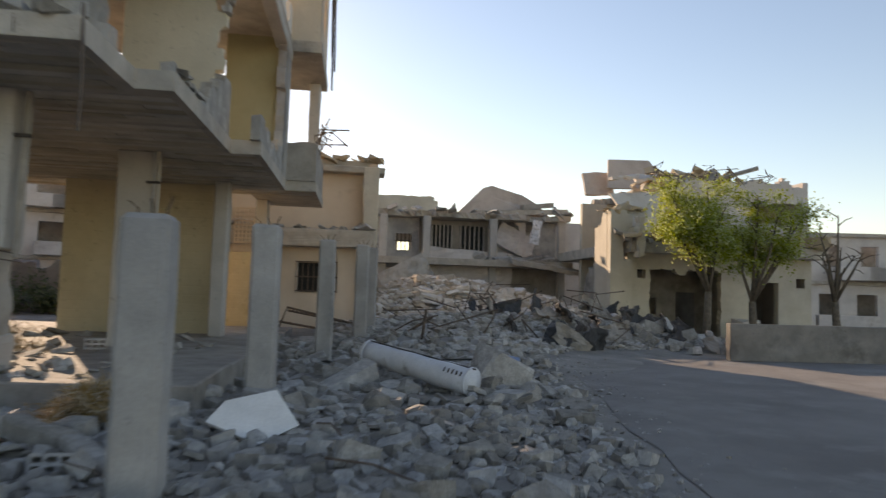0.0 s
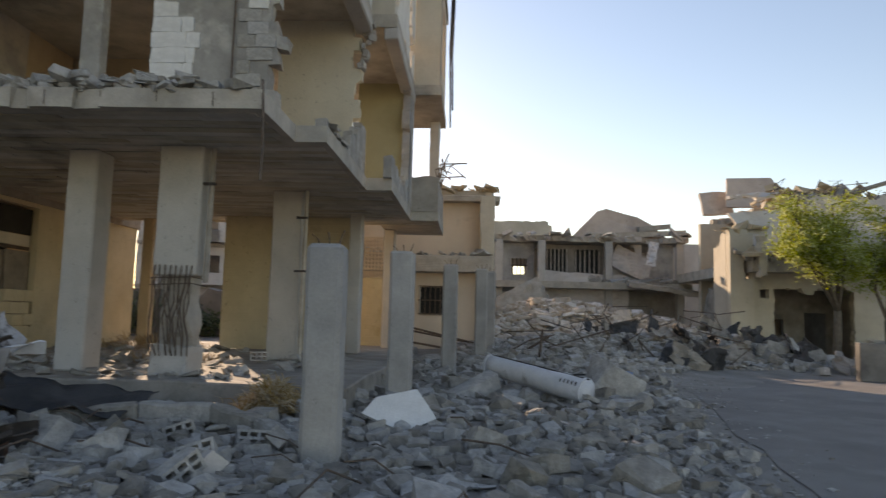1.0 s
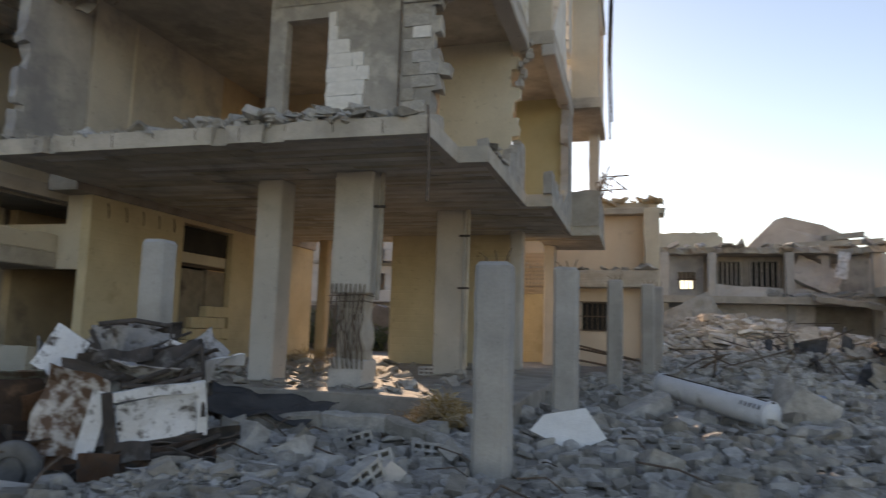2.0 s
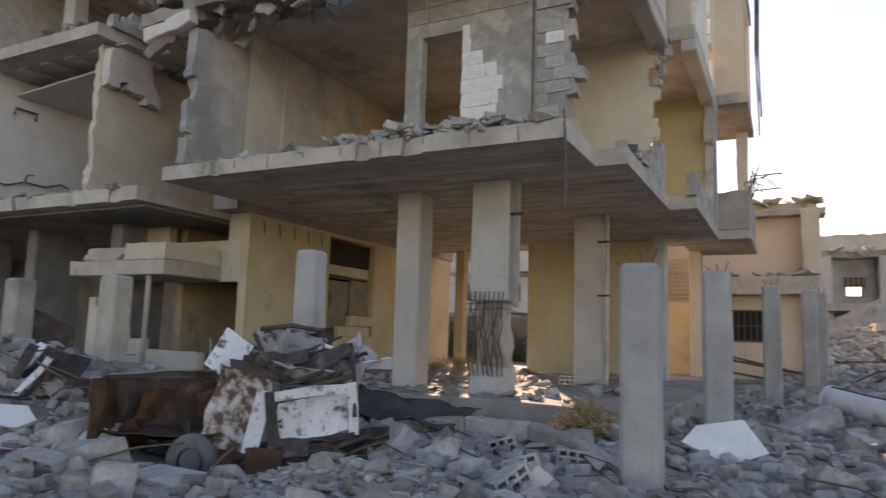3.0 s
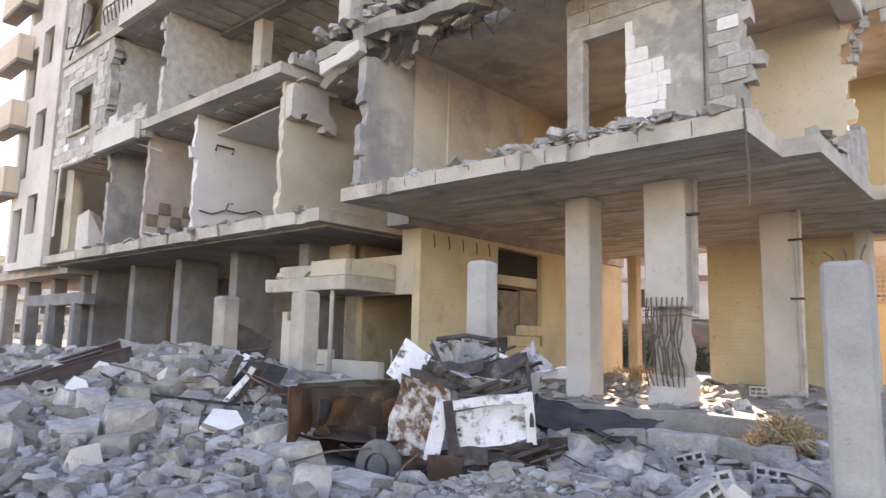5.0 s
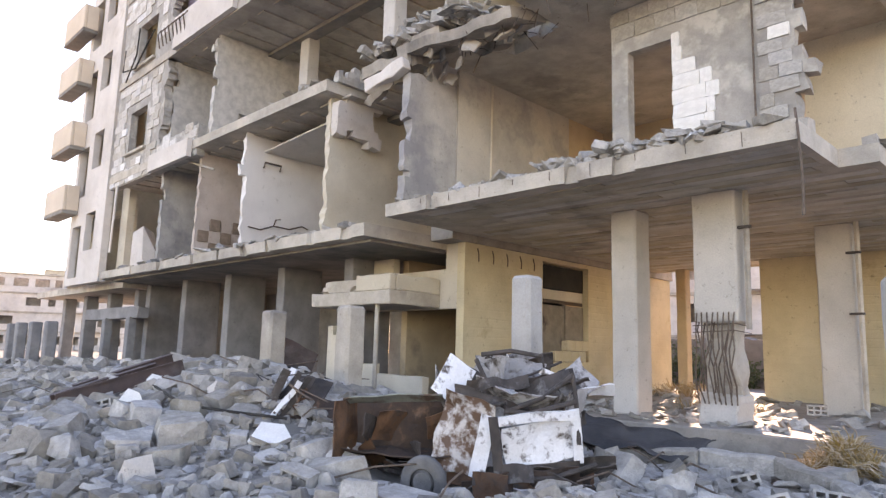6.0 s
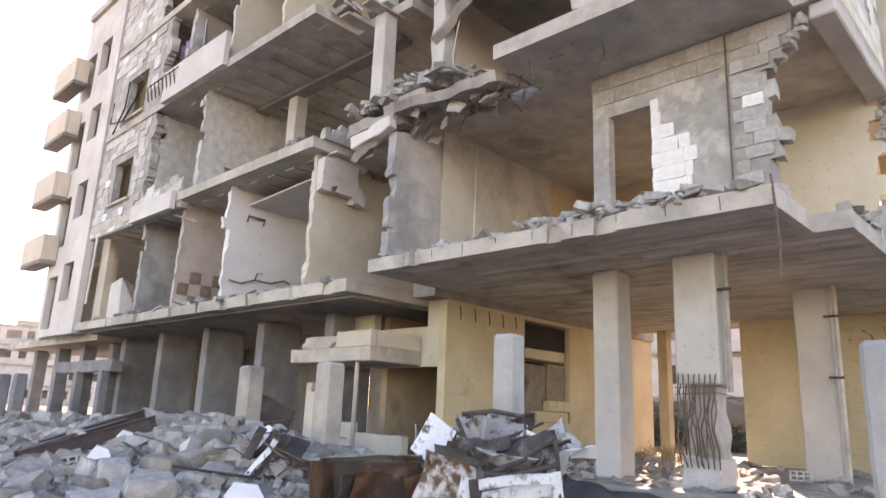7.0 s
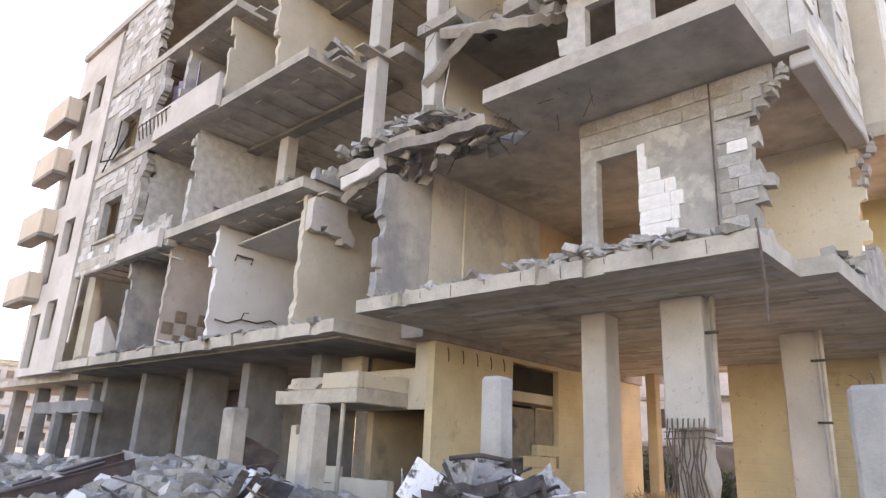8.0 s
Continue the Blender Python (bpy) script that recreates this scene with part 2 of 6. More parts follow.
def wall_x(x0, x1, y, z0, z1, th, mat, parent, name="wall", holes=(), broken=None, step=0.12, label="", rough=0.05):
    """A wall along x whose front face lies at y; holes are (x0, x1, z0, z1)."""
    def keep(a, c):
        if any(h[0] < a < h[1] and h[2] < c < h[3] for h in holes):
            return 0
        return 2 if broken and broken(a, c) else 1
    hx, hz = [q for h in holes for q in h[:2]], [q for h in holes for q in h[2:]]
    if not broken:
        step = 50.0
    v, f = sheet((0, y, 0), (1, 0, 0), (0, 0, 1), (0, 1, 0), steps(x0, x1, step, *hx), steps(z0, z1, step, *hz), th, keep, rough)
    return link(name, v, f, mat, parent, label)


def wall_y(y0, y1, x, z0, z1, th, mat, parent, name="wall", holes=(), broken=None, step=0.12, label="", rough=0.05):
    def keep(a, c):
        if any(h[0] < a < h[1] and h[2] < c < h[3] for h in holes):
            return 0
        return 2 if broken and broken(a, c) else 1
    hx, hz = [q for h in holes for q in h[:2]], [q for h in holes for q in h[2:]]
    if not broken:
        step = 50.0
    v, f = sheet((x, 0, 0), (0, 1, 0), (0, 0, 1), (1, 0, 0), steps(y0, y1, step, *hx), steps(z0, z1, step, *hz), th, keep, rough)
    return link(name, v, f, mat, parent, label)


def slab(inside, x0, x1, y0, y1, z0, th, mat, parent, name="floor_slab", broken=None, cuts=((), ()), step=0.3, label="", rough=0.09):
    def keep(a, c):
        if not inside(a, c):
            return 0
        return 2 if broken and broken(a, c) else 1
    v, f = sheet((0, 0, z0), (1, 0, 0), (0, 1, 0), (0, 0, 1), steps(x0, x1, step, *cuts[0]), steps(y0, y1, step, *cuts[1]), th, keep, rough)
    return link(name, v, f, mat, parent, label)


def box_data(x0, x1, y0, y1, z0, z1):
    v = [(x, y, z) for x in (x0, x1) for y in (y0, y1) for z in (z0, z1)]
    f = [(0, 1, 3, 2), (4, 6, 7, 5), (0, 4, 5, 1), (2, 3, 7, 6), (0, 2, 6, 4), (1, 5, 7, 3)]
    return v, f


def solid(name, x0, x1, y0, y1, z0, z1, mat, parent=None, label="", bevel=0.02, worn=0.0, turn=None):
    """A bevelled block; worn cuts its faces up and roughens them."""
    bm = bmesh.new()
    v, f = box_data(x0, x1, y0, y1, z0, z1)
    vs = [bm.verts.new(p) for p in v]
    for q in f:
        bm.faces.new([vs[i] for i in q])
    bmesh.ops.recalc_face_normals(bm, faces=bm.faces[:])
    if bevel:
        bmesh.ops.bevel(bm, geom=bm.edges[:], offset=bevel, segments=1, affect="EDGES")
    if worn:
        long = [e for e in bm.edges if e.calc_length() > 0.5]
        bmesh.ops.subdivide_edges(bm, edges=long, cuts=6, use_grid_fill=True)
        for q in bm.verts:
            q.co = jit(q.co, worn, 3.0)
    if turn is not None:
        bm.transform(turn)
    return part(name, bm, mat, parent, label)


def tube(bm, pts, r, sides=6, taper=1.0):
    pts = [Vector(p) for p in pts]
    rings = []
    for i, p in enumerate(pts):
        d = (pts[min(i + 1, len(pts) - 1)] - pts[max(i - 1, 0)]).normalized()
        a = d.orthogonal().normalized()
        c = d.cross(a)
        rr = r * (1 + (taper - 1) * i / max(1, len(pts) - 1))
        rings.append([bm.verts.new(p + (a * math.cos(q) + c * math.sin(q)) * rr) for q in [2 * math.pi * k / sides for k in range(sides)]])
    for r0, r1 in zip(rings, rings[1:]):
        for k in range(sides):
            bm.faces.new((r0[k], r0[(k + 1) % sides], r1[(k + 1) % sides], r1[k]))
    bm.faces.new(rings[0][::-1])
    bm.faces.new(rings[-1])


def rod(name, pts, r, mat, parent=None, label="", sides=6):
    bm = bmesh.new()
    tube(bm, pts, r, sides)
    return part(name, bm, mat, parent, label)


rng = random.Random(7)


def hull(sx, sy, sz, n=13, r=None):
    """One angular lump, about 2 sx by 2 sy by 2 sz."""
    r = r or rng
    bm = bmesh.new()
    for i in range(n):
        p = [r.choice((-1, 1)) * r.uniform(0.62, 1.0) for _ in range(3)]
        bm.verts.new((p[0] * sx, p[1] * sy, p[2] * sz))
    bmesh.ops.convex_hull(bm, input=bm.verts[:])
    loose = [v for v in bm.verts if not v.link_faces]
    bmesh.ops.delete(bm, geom=loose, context="VERTS")
    return bm


def smooth(a, b, x):
    t = min(1.0, max(0.0, (x - a) / (b - a)))
    return t * t * (3 - 2 * t)


def bump(x, y, cx, cy, rx, ry):
    return math.exp(-((x - cx) / rx) ** 2 - ((y - cy) / ry) ** 2)


def road_edge(y):
    """The x at which the rubble gives way to the road."""
    return 1.4 + 0.19 * max(0, y - 3) + 0.35 * noise.noise(Vector((y * 0.6, 3.3, 0)))


def height(x, y):
    """The ground with its rubble heaps."""
    off = smooth(0.0, 1.6, road_edge(y) - x)
    wild = noise.noise(Vector((x * 0.45, y * 0.45, 1.7))) * 0.5 + noise.noise(Vector((x * 1.3, y * 1.3, 5.1))) * 0.25
    h = off * (0.16 + 0.14 * wild) * smooth(-6, 3, y + 4)
    h += 0.75 * bump(x, y, -13.5, 5.0, 6.5, 2.6) * (1 + 0.35 * wild) * smooth(30, 20, -x) + 0.42 * smooth(-14, -24, x) * smooth(1.5, 5, y) * smooth(14, 9, y)
    h += 0.34 * bump(x, y, -9.6, 4.9, 2.6, 1.5)
    h *= 1 - 0.75 * bump(x, y, -5.35, 4.5, 1.3, 1.0)
    h += 0.16 * bump(x, y, -3.9, 4.0, 0.9, 0.55)
    far = smooth(13, 19, y)
    h += far * (2.0 * bump(x, y, 3.0, 32.0, 4.0, 4.6) + 1.1 * bump(x, y, 8.5, 32.0, 3.4, 4.0)) * (1 + 0.3 * wild)
    h += 0.95 * bump(x, y, 6.6, 23.0, 4.3, 1.9) * (1 + 0.5 * wild) + 0.6 * bump(x, y, 1.5, 20.0, 3.0, 3.2) * (1 + 0.5 * wild)
    return h

# ---- ground ----
def ground_mesh():
    xs = [-300, -120, -60] + steps(-42, 22, 0.32) + [30, 60, 120, 300]
    ys = [-200, -60, -20] + steps(-8, 42, 0.32) + [55, 90, 160, 400]
    verts = [(x, y, height(x, y) if -42 <= x <= 22 and -8 <= y <= 42 else 0.0) for x in xs for y in ys]
    m = len(ys)
    faces = [(i * m + j, (i + 1) * m + j, (i + 1) * m + j + 1, i * m + j + 1) for i in range(len(xs) - 1) for j in range(m - 1)]
    return verts, faces


gv, gf = ground_mesh()
ground = tagged(link("ground", gv, gf, DUST, smooth=True), "dusty grey ground heaped with building debris", "ground", kind="structure")
road_v, road_f = [], []
for i, y in enumerate(steps(-60, 60, 1.0)):
    road_v += [(road_edge(y) + 0.5, y, 0.012), (60.0, y, 0.012)]
    if i:
        road_f.append((2 * i - 2, 2 * i - 1, 2 * i + 1, 2 * i))
tagged(link("road", road_v, road_f, ASPHALT), "dusty dark asphalt road beside the debris", "road", kind="structure")

# ---- building A: the corner block on columns ----
block_a = thing("apartment_building", "gutted concrete apartment building on bare columns, facade blown away", "building")


def edge_a(y):
    return -3.22 if y < 9.32 else -2.75 if y < 13.1 else -2.23 if y < 17.4 else -1.5


CUTS_A = ((-10.62, -7.6, -3.22, -2.75, -2.23, -1.5, -3.2), (9.32, 13.1, 17.4, 18.5))
slab(lambda x, y: x < edge_a(y) and (y < 18.5 or x > -3.2), -10.62, -1.5, 7.72, 20.7, 4.0, 0.25, CONCRETE_PALE, block_a, cuts=(CUTS_A[0], CUTS_A[1] + (7.80,)), step=0.2, rough=0.05,
     broken=lambda x, y: y < 7.80 and noise.noise(Vector((x * 2.1, 0, 8))) > 0.32)
slab(lambda x, y: x < edge_a(y) and (x > -7.6 or y > 8.1) and (y < 18.5 or x > -3.2), -10.75, -1.5, 7.72, 20.7, 7.45, 0.28, CONCRETE_PALE, block_a, cuts=CUTS_A,
     broken=lambda x, y: x < -7.55 and y < 9.4 + 0.9 * noise.noise(Vector((x * 1.3, 2.2, 0))) and not x < -9.6)
slab(lambda x, y: x < edge_a(y) and (y < 18.5 or x > -3.2), -10.75, -1.5, 9.0, 20.7, 10.9, 0.28, CONCRETE, block_a, cuts=CUTS_A,
     broken=lambda x, y: y < 10.2 + 1.2 * noise.noise(Vector((x * 0.9, 7.2, 0))) and -9.5 < x < -5.0)
slab(lambda x, y: x < edge_a(y) and (y < 18.5 or x > -3.2), -10.75, -1.5, 8.4, 20.7, 14.2, 0.28, CONCRETE, block_a, cuts=CUTS_A)

# board-marked underside of the first floor
rv, rf = [], []
r = random.Random(21)
y = 7.9
while y < 18.3:
    w = r.uniform(0.16, 0.24)
    x = -10.45 + r.uniform(0, 0.8)
    while x < edge_a(y) - 0.25:
        ln = min(r.uniform(0.7, 2.6), edge_a(y) - 0.12 - x)
        if r.random() < 0.8:
            a, b = box_data(x, x + ln, y, y + w - 0.012, 3.999 - r.uniform(0.004, 0.016), 3.9995)
            rf += [tuple(i + len(rv) for i in q) for q in b]
            rv += a
        x += ln + 0.015
    y += w
link("formwork_relief", rv, rf, BOARDS, block_a, "pale board-marked concrete ceiling")["kind"] = "stuff"
slab(lambda x, y: True, -11.3, -10.63, 9.6, 19.5, 3.85, 0.4, CONCRETE, block_a)
wall_y(10.5, 19.5, -13.2, 0.3, 4.0, 0.2, TAN, block_a)
plinth = solid("plinth", -10.9, -2.2, 8.9, 20.7, 0.0, 0.5, CONCRETE, block_a, worn=0.04)


def column(x0, x1, y0, y1, z0, z1, parent=block_a, mat=COLUMN_PAINT, name="column", worn=0.012):
    return solid(name, x0, x1, y0, y1, z0, z1, mat, parent, bevel=0.025, worn=worn)


column(-7.03, -6.55, 9.95, 10.45, 0.5, 4.0)
column(-4.72, -4.1, 13.3, 13.75, 0.5, 4.0)
column(-3.68, -3.36, 16.4, 16.8, 0.5, 4.0)
column(-3.2, -2.88, 19.4, 19.8, 0.5, 4.0)
# the shattered column: head, foot and bent bars between
column(-5.38, -4.72, 9.6, 10.15, 2.0, 4.0, worn=0.02)
column(-5.34, -4.76, 9.6, 10.14, 0.2, 0.95, worn=0.06)
column(-5.30, -4.80, 9.74, 10.13, 0.9, 2.1, mat=CONCRETE_PALE, name="column_core", worn=0.10)
for k in range(15):
    r = random.Random(k)
    x, y = -5.33 + 0.04 * k, 9.58 + 0.08 * (k % 2)
    pts = [(x + r.uniform(-.05, .05) * (0 < i < 5), y - 0.09 * math.sin(math.pi * i / 5) + r.uniform(-.03, .03), 0.8 + 1.35 * i / 5) for i in range(6)]
    rod("rebar", pts, 0.012, REBAR, block_a)
for z in (1.85, 1.95):
    rod("stirrup", [(-5.4, 9.58, z), (-4.75, 9.57, z + 0.03), (-4.72, 10.1, z)], 0.008, REBAR, block_a)
rod("drain_pipe", [(-4.02, 13.25, 0.5), (-4.0, 13.25, 4.0)], 0.05, CONCRETE_PALE, block_a, "grey plastic drain pipe")
rod("drain_pipe", [(-4.62, 9.75, 1.9), (-4.6, 9.75, 4.0)], 0.045, CONCRETE, block_a, "grey plastic drain pipe")

# ground floor walls
wall_y(10.1, 19.5, -10.95, 0.3, 4.0, 0.22, YELLOW, block_a, holes=[(12.9, 14.9, 1.0, 3.75)], label="yellow plastered wall")
wall_x(-7.15, -3.7, 17.2, 0.5, 4.0, 0.2, YELLOW, block_a, label="yellow plastered wall")
column(-9.75, -9.45, 17.9, 18.2, 0.5, 4.0, mat=TAN)

# first floor walls
wall_y(7.85, 9.35, -10.55, 4.24, 7.45, 0.2, PLASTER_GREY, block_a, broken=lambda y, z: y < 8.02 + 0.2 * noise.noise(Vector((z * 2, 0, 0))) or (z > 7.0 and y < 8.6), label="bare grey plaster wall")
wall_y(9.35, 13.4, -10.5, 4.24, 7.45, 0.2, PEELING, block_a, label="peeling cream plaster wall")
wall_y(13.404, 18.4, -10.5, 4.24, 7.45, 0.2, TAN, block_a, label="tan plaster wall")
wall_x(-10.3, -6.7, 15.0, 4.24, 7.45, 0.2, TAN, block_a, label="tan plaster wall")
wall_x(-6.67, -3.3, 9.45, 4.24, 7.45, 0.2, MORTAR, block_a, holes=[(-6.36, -5.56, 4.24, 6.63)],
       broken=lambda x, z: x > -3.62 + 0.25 * noise.noise(Vector((z * 1.9, 3, 1))) + max(0, z - 6.5) * 0.5, step=0.14, label="bare masonry wall")

# ---- building B: the long block ----
block_b = thing("apartment_building", "long multi-storey concrete apartment block with its front torn open", "building")
FLOORS_B = (3.72, 7.2, 10.8, 14.3)
slab(lambda x, y: True, -26.6, -11.3, 7.75, 20, 3.72, 0.26, CONCRETE_PALE, block_b, step=0.16, rough=0.05, cuts=((), (7.83,)), broken=lambda x, y: y < 7.83 and noise.noise(Vector((x * 2.3, 0, 4))) > 0.25)
# thin dark sheet: colour carries the shade, and some soot, under the slab
solid("soffit", -26.4, -11.5, 8.1, 14.4, 3.66, 3.716, SHADED_CONCRETE, block_b, bevel=0)
slab(lambda x, y: x < -12.9 or y > 9.0, -26.6, -11.3, 7.75, 20, 7.2, 0.26, CONCRETE_PALE, block_b, cuts=((-12.9,), (9.0,)))
slab(lambda x, y: x < -13.3 or y > 9.1, -26.6, -11.3, 7.75, 20, 10.8, 0.26, CONCRETE_PALE, block_b, cuts=((-13.3,), (9.1,)))
slab(lambda x, y: x < -17.5 or y > 8.8, -26.6, -11.3, 7.75, 20, 14.3, 0.26, CONCRETE_PALE, block_b, cuts=((-17.5,), (8.8,)))
slab(lambda x, y: True, -31.2, -11.3, 7.75, 20, 17.8, 0.3, CONCRETE_PALE, block_b)
for z in FLOORS_B[1:]:
    for k in range(17):
        x = -25.9 + 0.86 * k
        solid("soffit_rib", x, x + 0.36, 8.25, 19.5, z - 0.045, z - 0.001, CONCRETE_PALE, block_b, bevel=0)
    # beam in the shade-darkened concrete
    solid("ceiling_beam", -26.0, -12.4, 9.75, 10.15, z - 0.16, z - 0.046, SHADED_CONCRETE, block_b, bevel=0)
for k in range(5):
    x = -14.1 - 3.1 * k
    column(x - 0.12, x + 0.25, 9.45, 10.7, 0.3, 3.72, block_b, CONCRETE_GREY)
for z0, z1 in ((3.98, 7.2), (7.46, 10.8), (11.06, 14.3)):
    column(-17.6, -17.15, 9.9, 10.3, z0, z1, block_b)
    if z0 > 4:
        column(-12.3, -11.9, 8.8, 9.2, z0, z1, block_b)
wall_x(-30.0, -11.3, 14.5, 0.2, 3.72, 0.2, CONCRETE_GREY, block_b, holes=[(-18.6, -17.2, 0.2, 2.6), (-24.6, -23.4, 0.2, 2.6)])
wall_y(10.8, 14.4, -26.6, 0.2, 3.72, 0.2, CONCRETE, block_b)
wall_x(-26.6, -11.0, 13.5, 3.98, 7.2, 0.2, PLASTER, block_b)
wall_x(-26.6, -11.0, 13.5, 7.46, 10.8, 0.2, PLASTER, block_b)
wall_x(-26.6, -11.0, 13.5, 11.06, 14.3, 0.2, PLASTER, block_b)
wall_x(-26.6, -11.0, 13.5, 14.56, 17.8, 0.2, PLASTER, block_b)
for x, m in ((-17.15, WHITEWASH), (-19.9, ROSE), (-22.6, PLASTER_GREY), (-13.3, PLASTER)):
    wall_y(7.95, 13.5, x, 3.98, 7.2, 0.15, m, block_b, broken=lambda y, z: y < 8.06 + 0.1 * noise.noise(Vector((z * 1.7, x, 0))) + 0.12 * max(0, noise.noise(Vector((z * 0.7, x, 5)))))
for x, m in ((-22.4, STONE),):
    wall_y(7.95, 13.5, x, 7.46, 10.8, 0.15, m, block_b, broken=lambda y, z: y < 8.06 + 0.1 * noise.noise(Vector((z * 1.7, x, 0))) + 0.12 * max(0, noise.noise(Vector((z * 0.7, x, 5)))))
wall_y(7.95, 13.5, -19.4, 7.46, 10.8, 0.15, STONE, block_b, holes=[(8.9, 9.7, 7.46, 8.5)], broken=lambda y, z: y < 8.1 + 0.2 * noise.noise(Vector((z * 1.7, 4, 0))))
for x, m in ((-18.2, PLASTER), (-15.6, PLASTER), (-21.0, PLASTER_GREY)):
    wall_y(7.95, 13.5, x, 11.06, 14.3, 0.15, m, block_b, broken=lambda y, z: y < 8.06 + 0.1 * noise.noise(Vector((z * 1.7, x, 0))) + 0.12 * max(0, noise.noise(Vector((z * 0.7, x, 5)))))
wall_x(-26.6, -19.5, 7.8, 7.0, 10.8, 0.25, MORTAR, block_b, holes=[(-25.2, -23.7, 8.1, 9.6)], broken=lambda x, z: x > -22.3 + 0.4 * noise.noise(Vector((z * 1.4, 9, 0))) and z > 8.0)
wall_x(-26.6, -21.0, 7.8, 10.8, 14.3, 0.25, MORTAR, block_b, holes=[(-25.1, -23.5, 11.3, 12.9)], broken=lambda x, z: x > -22.0 + 0.5 * noise.noise(Vector((z * 1.4, 4, 0))))
wall_x(-26.6, -22.5, 7.8, 14.3, 17.8, 0.25, MORTAR, block_b, broken=lambda x, z: x > -23.0 + 0.6 * noise.noise(Vector((z * 1.4, 2, 0))))
wall_x(-21.5, -17.5, 7.58, 10.83, 11.9, 0.15, PLASTER_PALE, block_b, name="parapet")
wall_x(-22.6, -19.7, 7.58, 6.95, 7.5, 0.15, PLASTER_PALE, block_b, name="parapet")
wall_x(-31.3, -27.3, 7.9, 3.7, 17.8, 0.25, PLASTER_PALE, block_b, holes=[(-29.4, -28.3, z, z + 1.5) for z in (5.0, 8.3, 11.6, 14.6)] + [(-31.0, -29.9, z, z + 2.1) for z in (4.0, 7.3, 10.6, 13.8)])
wall_x(-27.3, -26.6, 8.5, 3.7, 17.8, 0.25, PLASTER, block_b, holes=[(-27.2, -26.75, z, z + 2.2) for z in (8.0, 11.3)])
slab(lambda x, y: True, -38.0, -26.7, 8.6, 20, 3.5, 0.28, CONCRETE_PALE, block_b)
wall_x(-33.2, -31.31, 8.4, 3.78, 17.6, 0.2, PLASTER_PALE, block_b, holes=[(-32.9, -31.9, z, z + 1.7) for z in (4.9, 7.7, 10.3, 12.9)])
wall_y(8.61, 12.0, -33.2, 3.78, 17.6, 0.2, PLASTER_PALE, block_b)
for z in (6.75, 9.45, 12.2, 14.6):
    # underside shade is put into the floor's dark colour
    solid("balcony_floor", -33.1, -30.5, 7.3, 7.89, z - 0.16, z, SHADED_CONCRETE, block_b)
    solid("balcony_parapet", -33.1, -30.5, 7.3, 7.42, z + 0.004, z + 1.05, PEACH, block_b, "peach plastered balcony parapet")
    solid("balcony_parapet", -30.62, -30.5, 7.424, 7.89, z + 0.004, z + 1.05, PEACH, block_b, "peach plastered balcony parapet")
# the entrance between the two blocks
wall_x(-14.6, -10.95, 10.1, 2.4, 4.0, 0.2, PLASTER, block_b, holes=[(-13.1, -11.3, 3.28, 3.85)])
solid("ledge", -14.3, -11.45, 8.6, 10.1, 2.42, 2.72, CONCRETE_PALE, block_b, worn=0.02)
solid("parapet", -12.6, -11.45, 8.6, 8.78, 2.72, 3.06, PLASTER, block_b, worn=0.03)
solid("parapet", -11.63, -11.45, 8.79, 10.1, 2.72, 3.06, PLASTER, block_b, worn=0.03)
wall_x(-16, -11, 12.5, 0.3, 4.0, 0.2, CONCRETE, block_b, holes=[(-13.6, -12.7, 0.9, 2.3)])

# ---- stub columns of the fallen porch ----
for x, y, w, z0, z1 in ((-1.88, 5.75, 0.165, 0.0, 2.12), (-5.75, 5.95, 0.145, 0.0, 2.38), (-9.2, 5.95, 0.17, 0.2, 2.12), (-11.45, 5.95, 0.17, 0.2, 2.1), (-1.62, 9.9, 0.18, 0.0, 2.45), (-1.05, 14.9, 0.17, 0.0, 2.65), (-0.3, 18.2, 0.17, 0.0, 2.8), (-0.05, 19.2, 0.17, 0, 2.8)):
    ob = solid("column_stub", x - w, x + w, y - w, y + w, z0, z1, CONCRETE_PALE if -12 < x < -9 else STUB, None, bevel=0.04, worn=0.014)
    tagged(ob, "broken-off grey concrete column standing in debris", "column", "column stubs of the porch")
    for q in range(3 if x > -2 else 0):
        a = x - w * 0.6 + w * 0.6 * q
        rod("rebar", [(a, y, z1 - 0.1), (a + 0.01, y - 0.01, z1 + 0.04), (a + 0.05 * (q - 1), y - 0.03, z1 + 0.09 + 0.02 * q)], 0.008, REBAR, ob)

# ---- the houses behind ----
villa = thing("house", "two-storey ochre villa with barred window and broken balcony", "house")
wall_x(-7, 0.14, 25, 0, 3.2, 0.25, PEACH, villa, holes=[(-2.56, -1.1, 1.5, 2.6)])
wall_x(-7, 0.14, 25.4, 3.2, 6.4, 0.25, PEACH, villa, broken=lambda x, z: z > 6.0 + 0.3 * noise.noise(Vector((x, 0, 0))))
wall_y(25.05, 33, -0.1, 0, 6.2, 0.24, PEACH, villa)
solid("balcony", -7, 0.14, 24.2, 25.4, 3.1, 3.7, CONCRETE_PALE, villa, worn=0.06)
ruin = thing("house", "collapsed two-storey concrete house with sagging slabs", "ruin")
slab(lambda x, y: True, 0.5, 11.0, 36, 44, 5.7, 0.3, CONCRETE_PALE, ruin, broken=lambda x, y: y < 36.6 + 0.9 * noise.noise(Vector((x * 0.8, 3, 3))), rough=0.2)
slab(lambda x, y: True, 0.5, 11.0, 35.5, 44, 3.1, 0.35, CONCRETE_PALE, ruin)
wall_x(0.5, 14.0, 42, 0, 6.3, 0.25, PLASTER_PALE, ruin, holes=[(1.95, 2.75, 3.95, 4.7)])
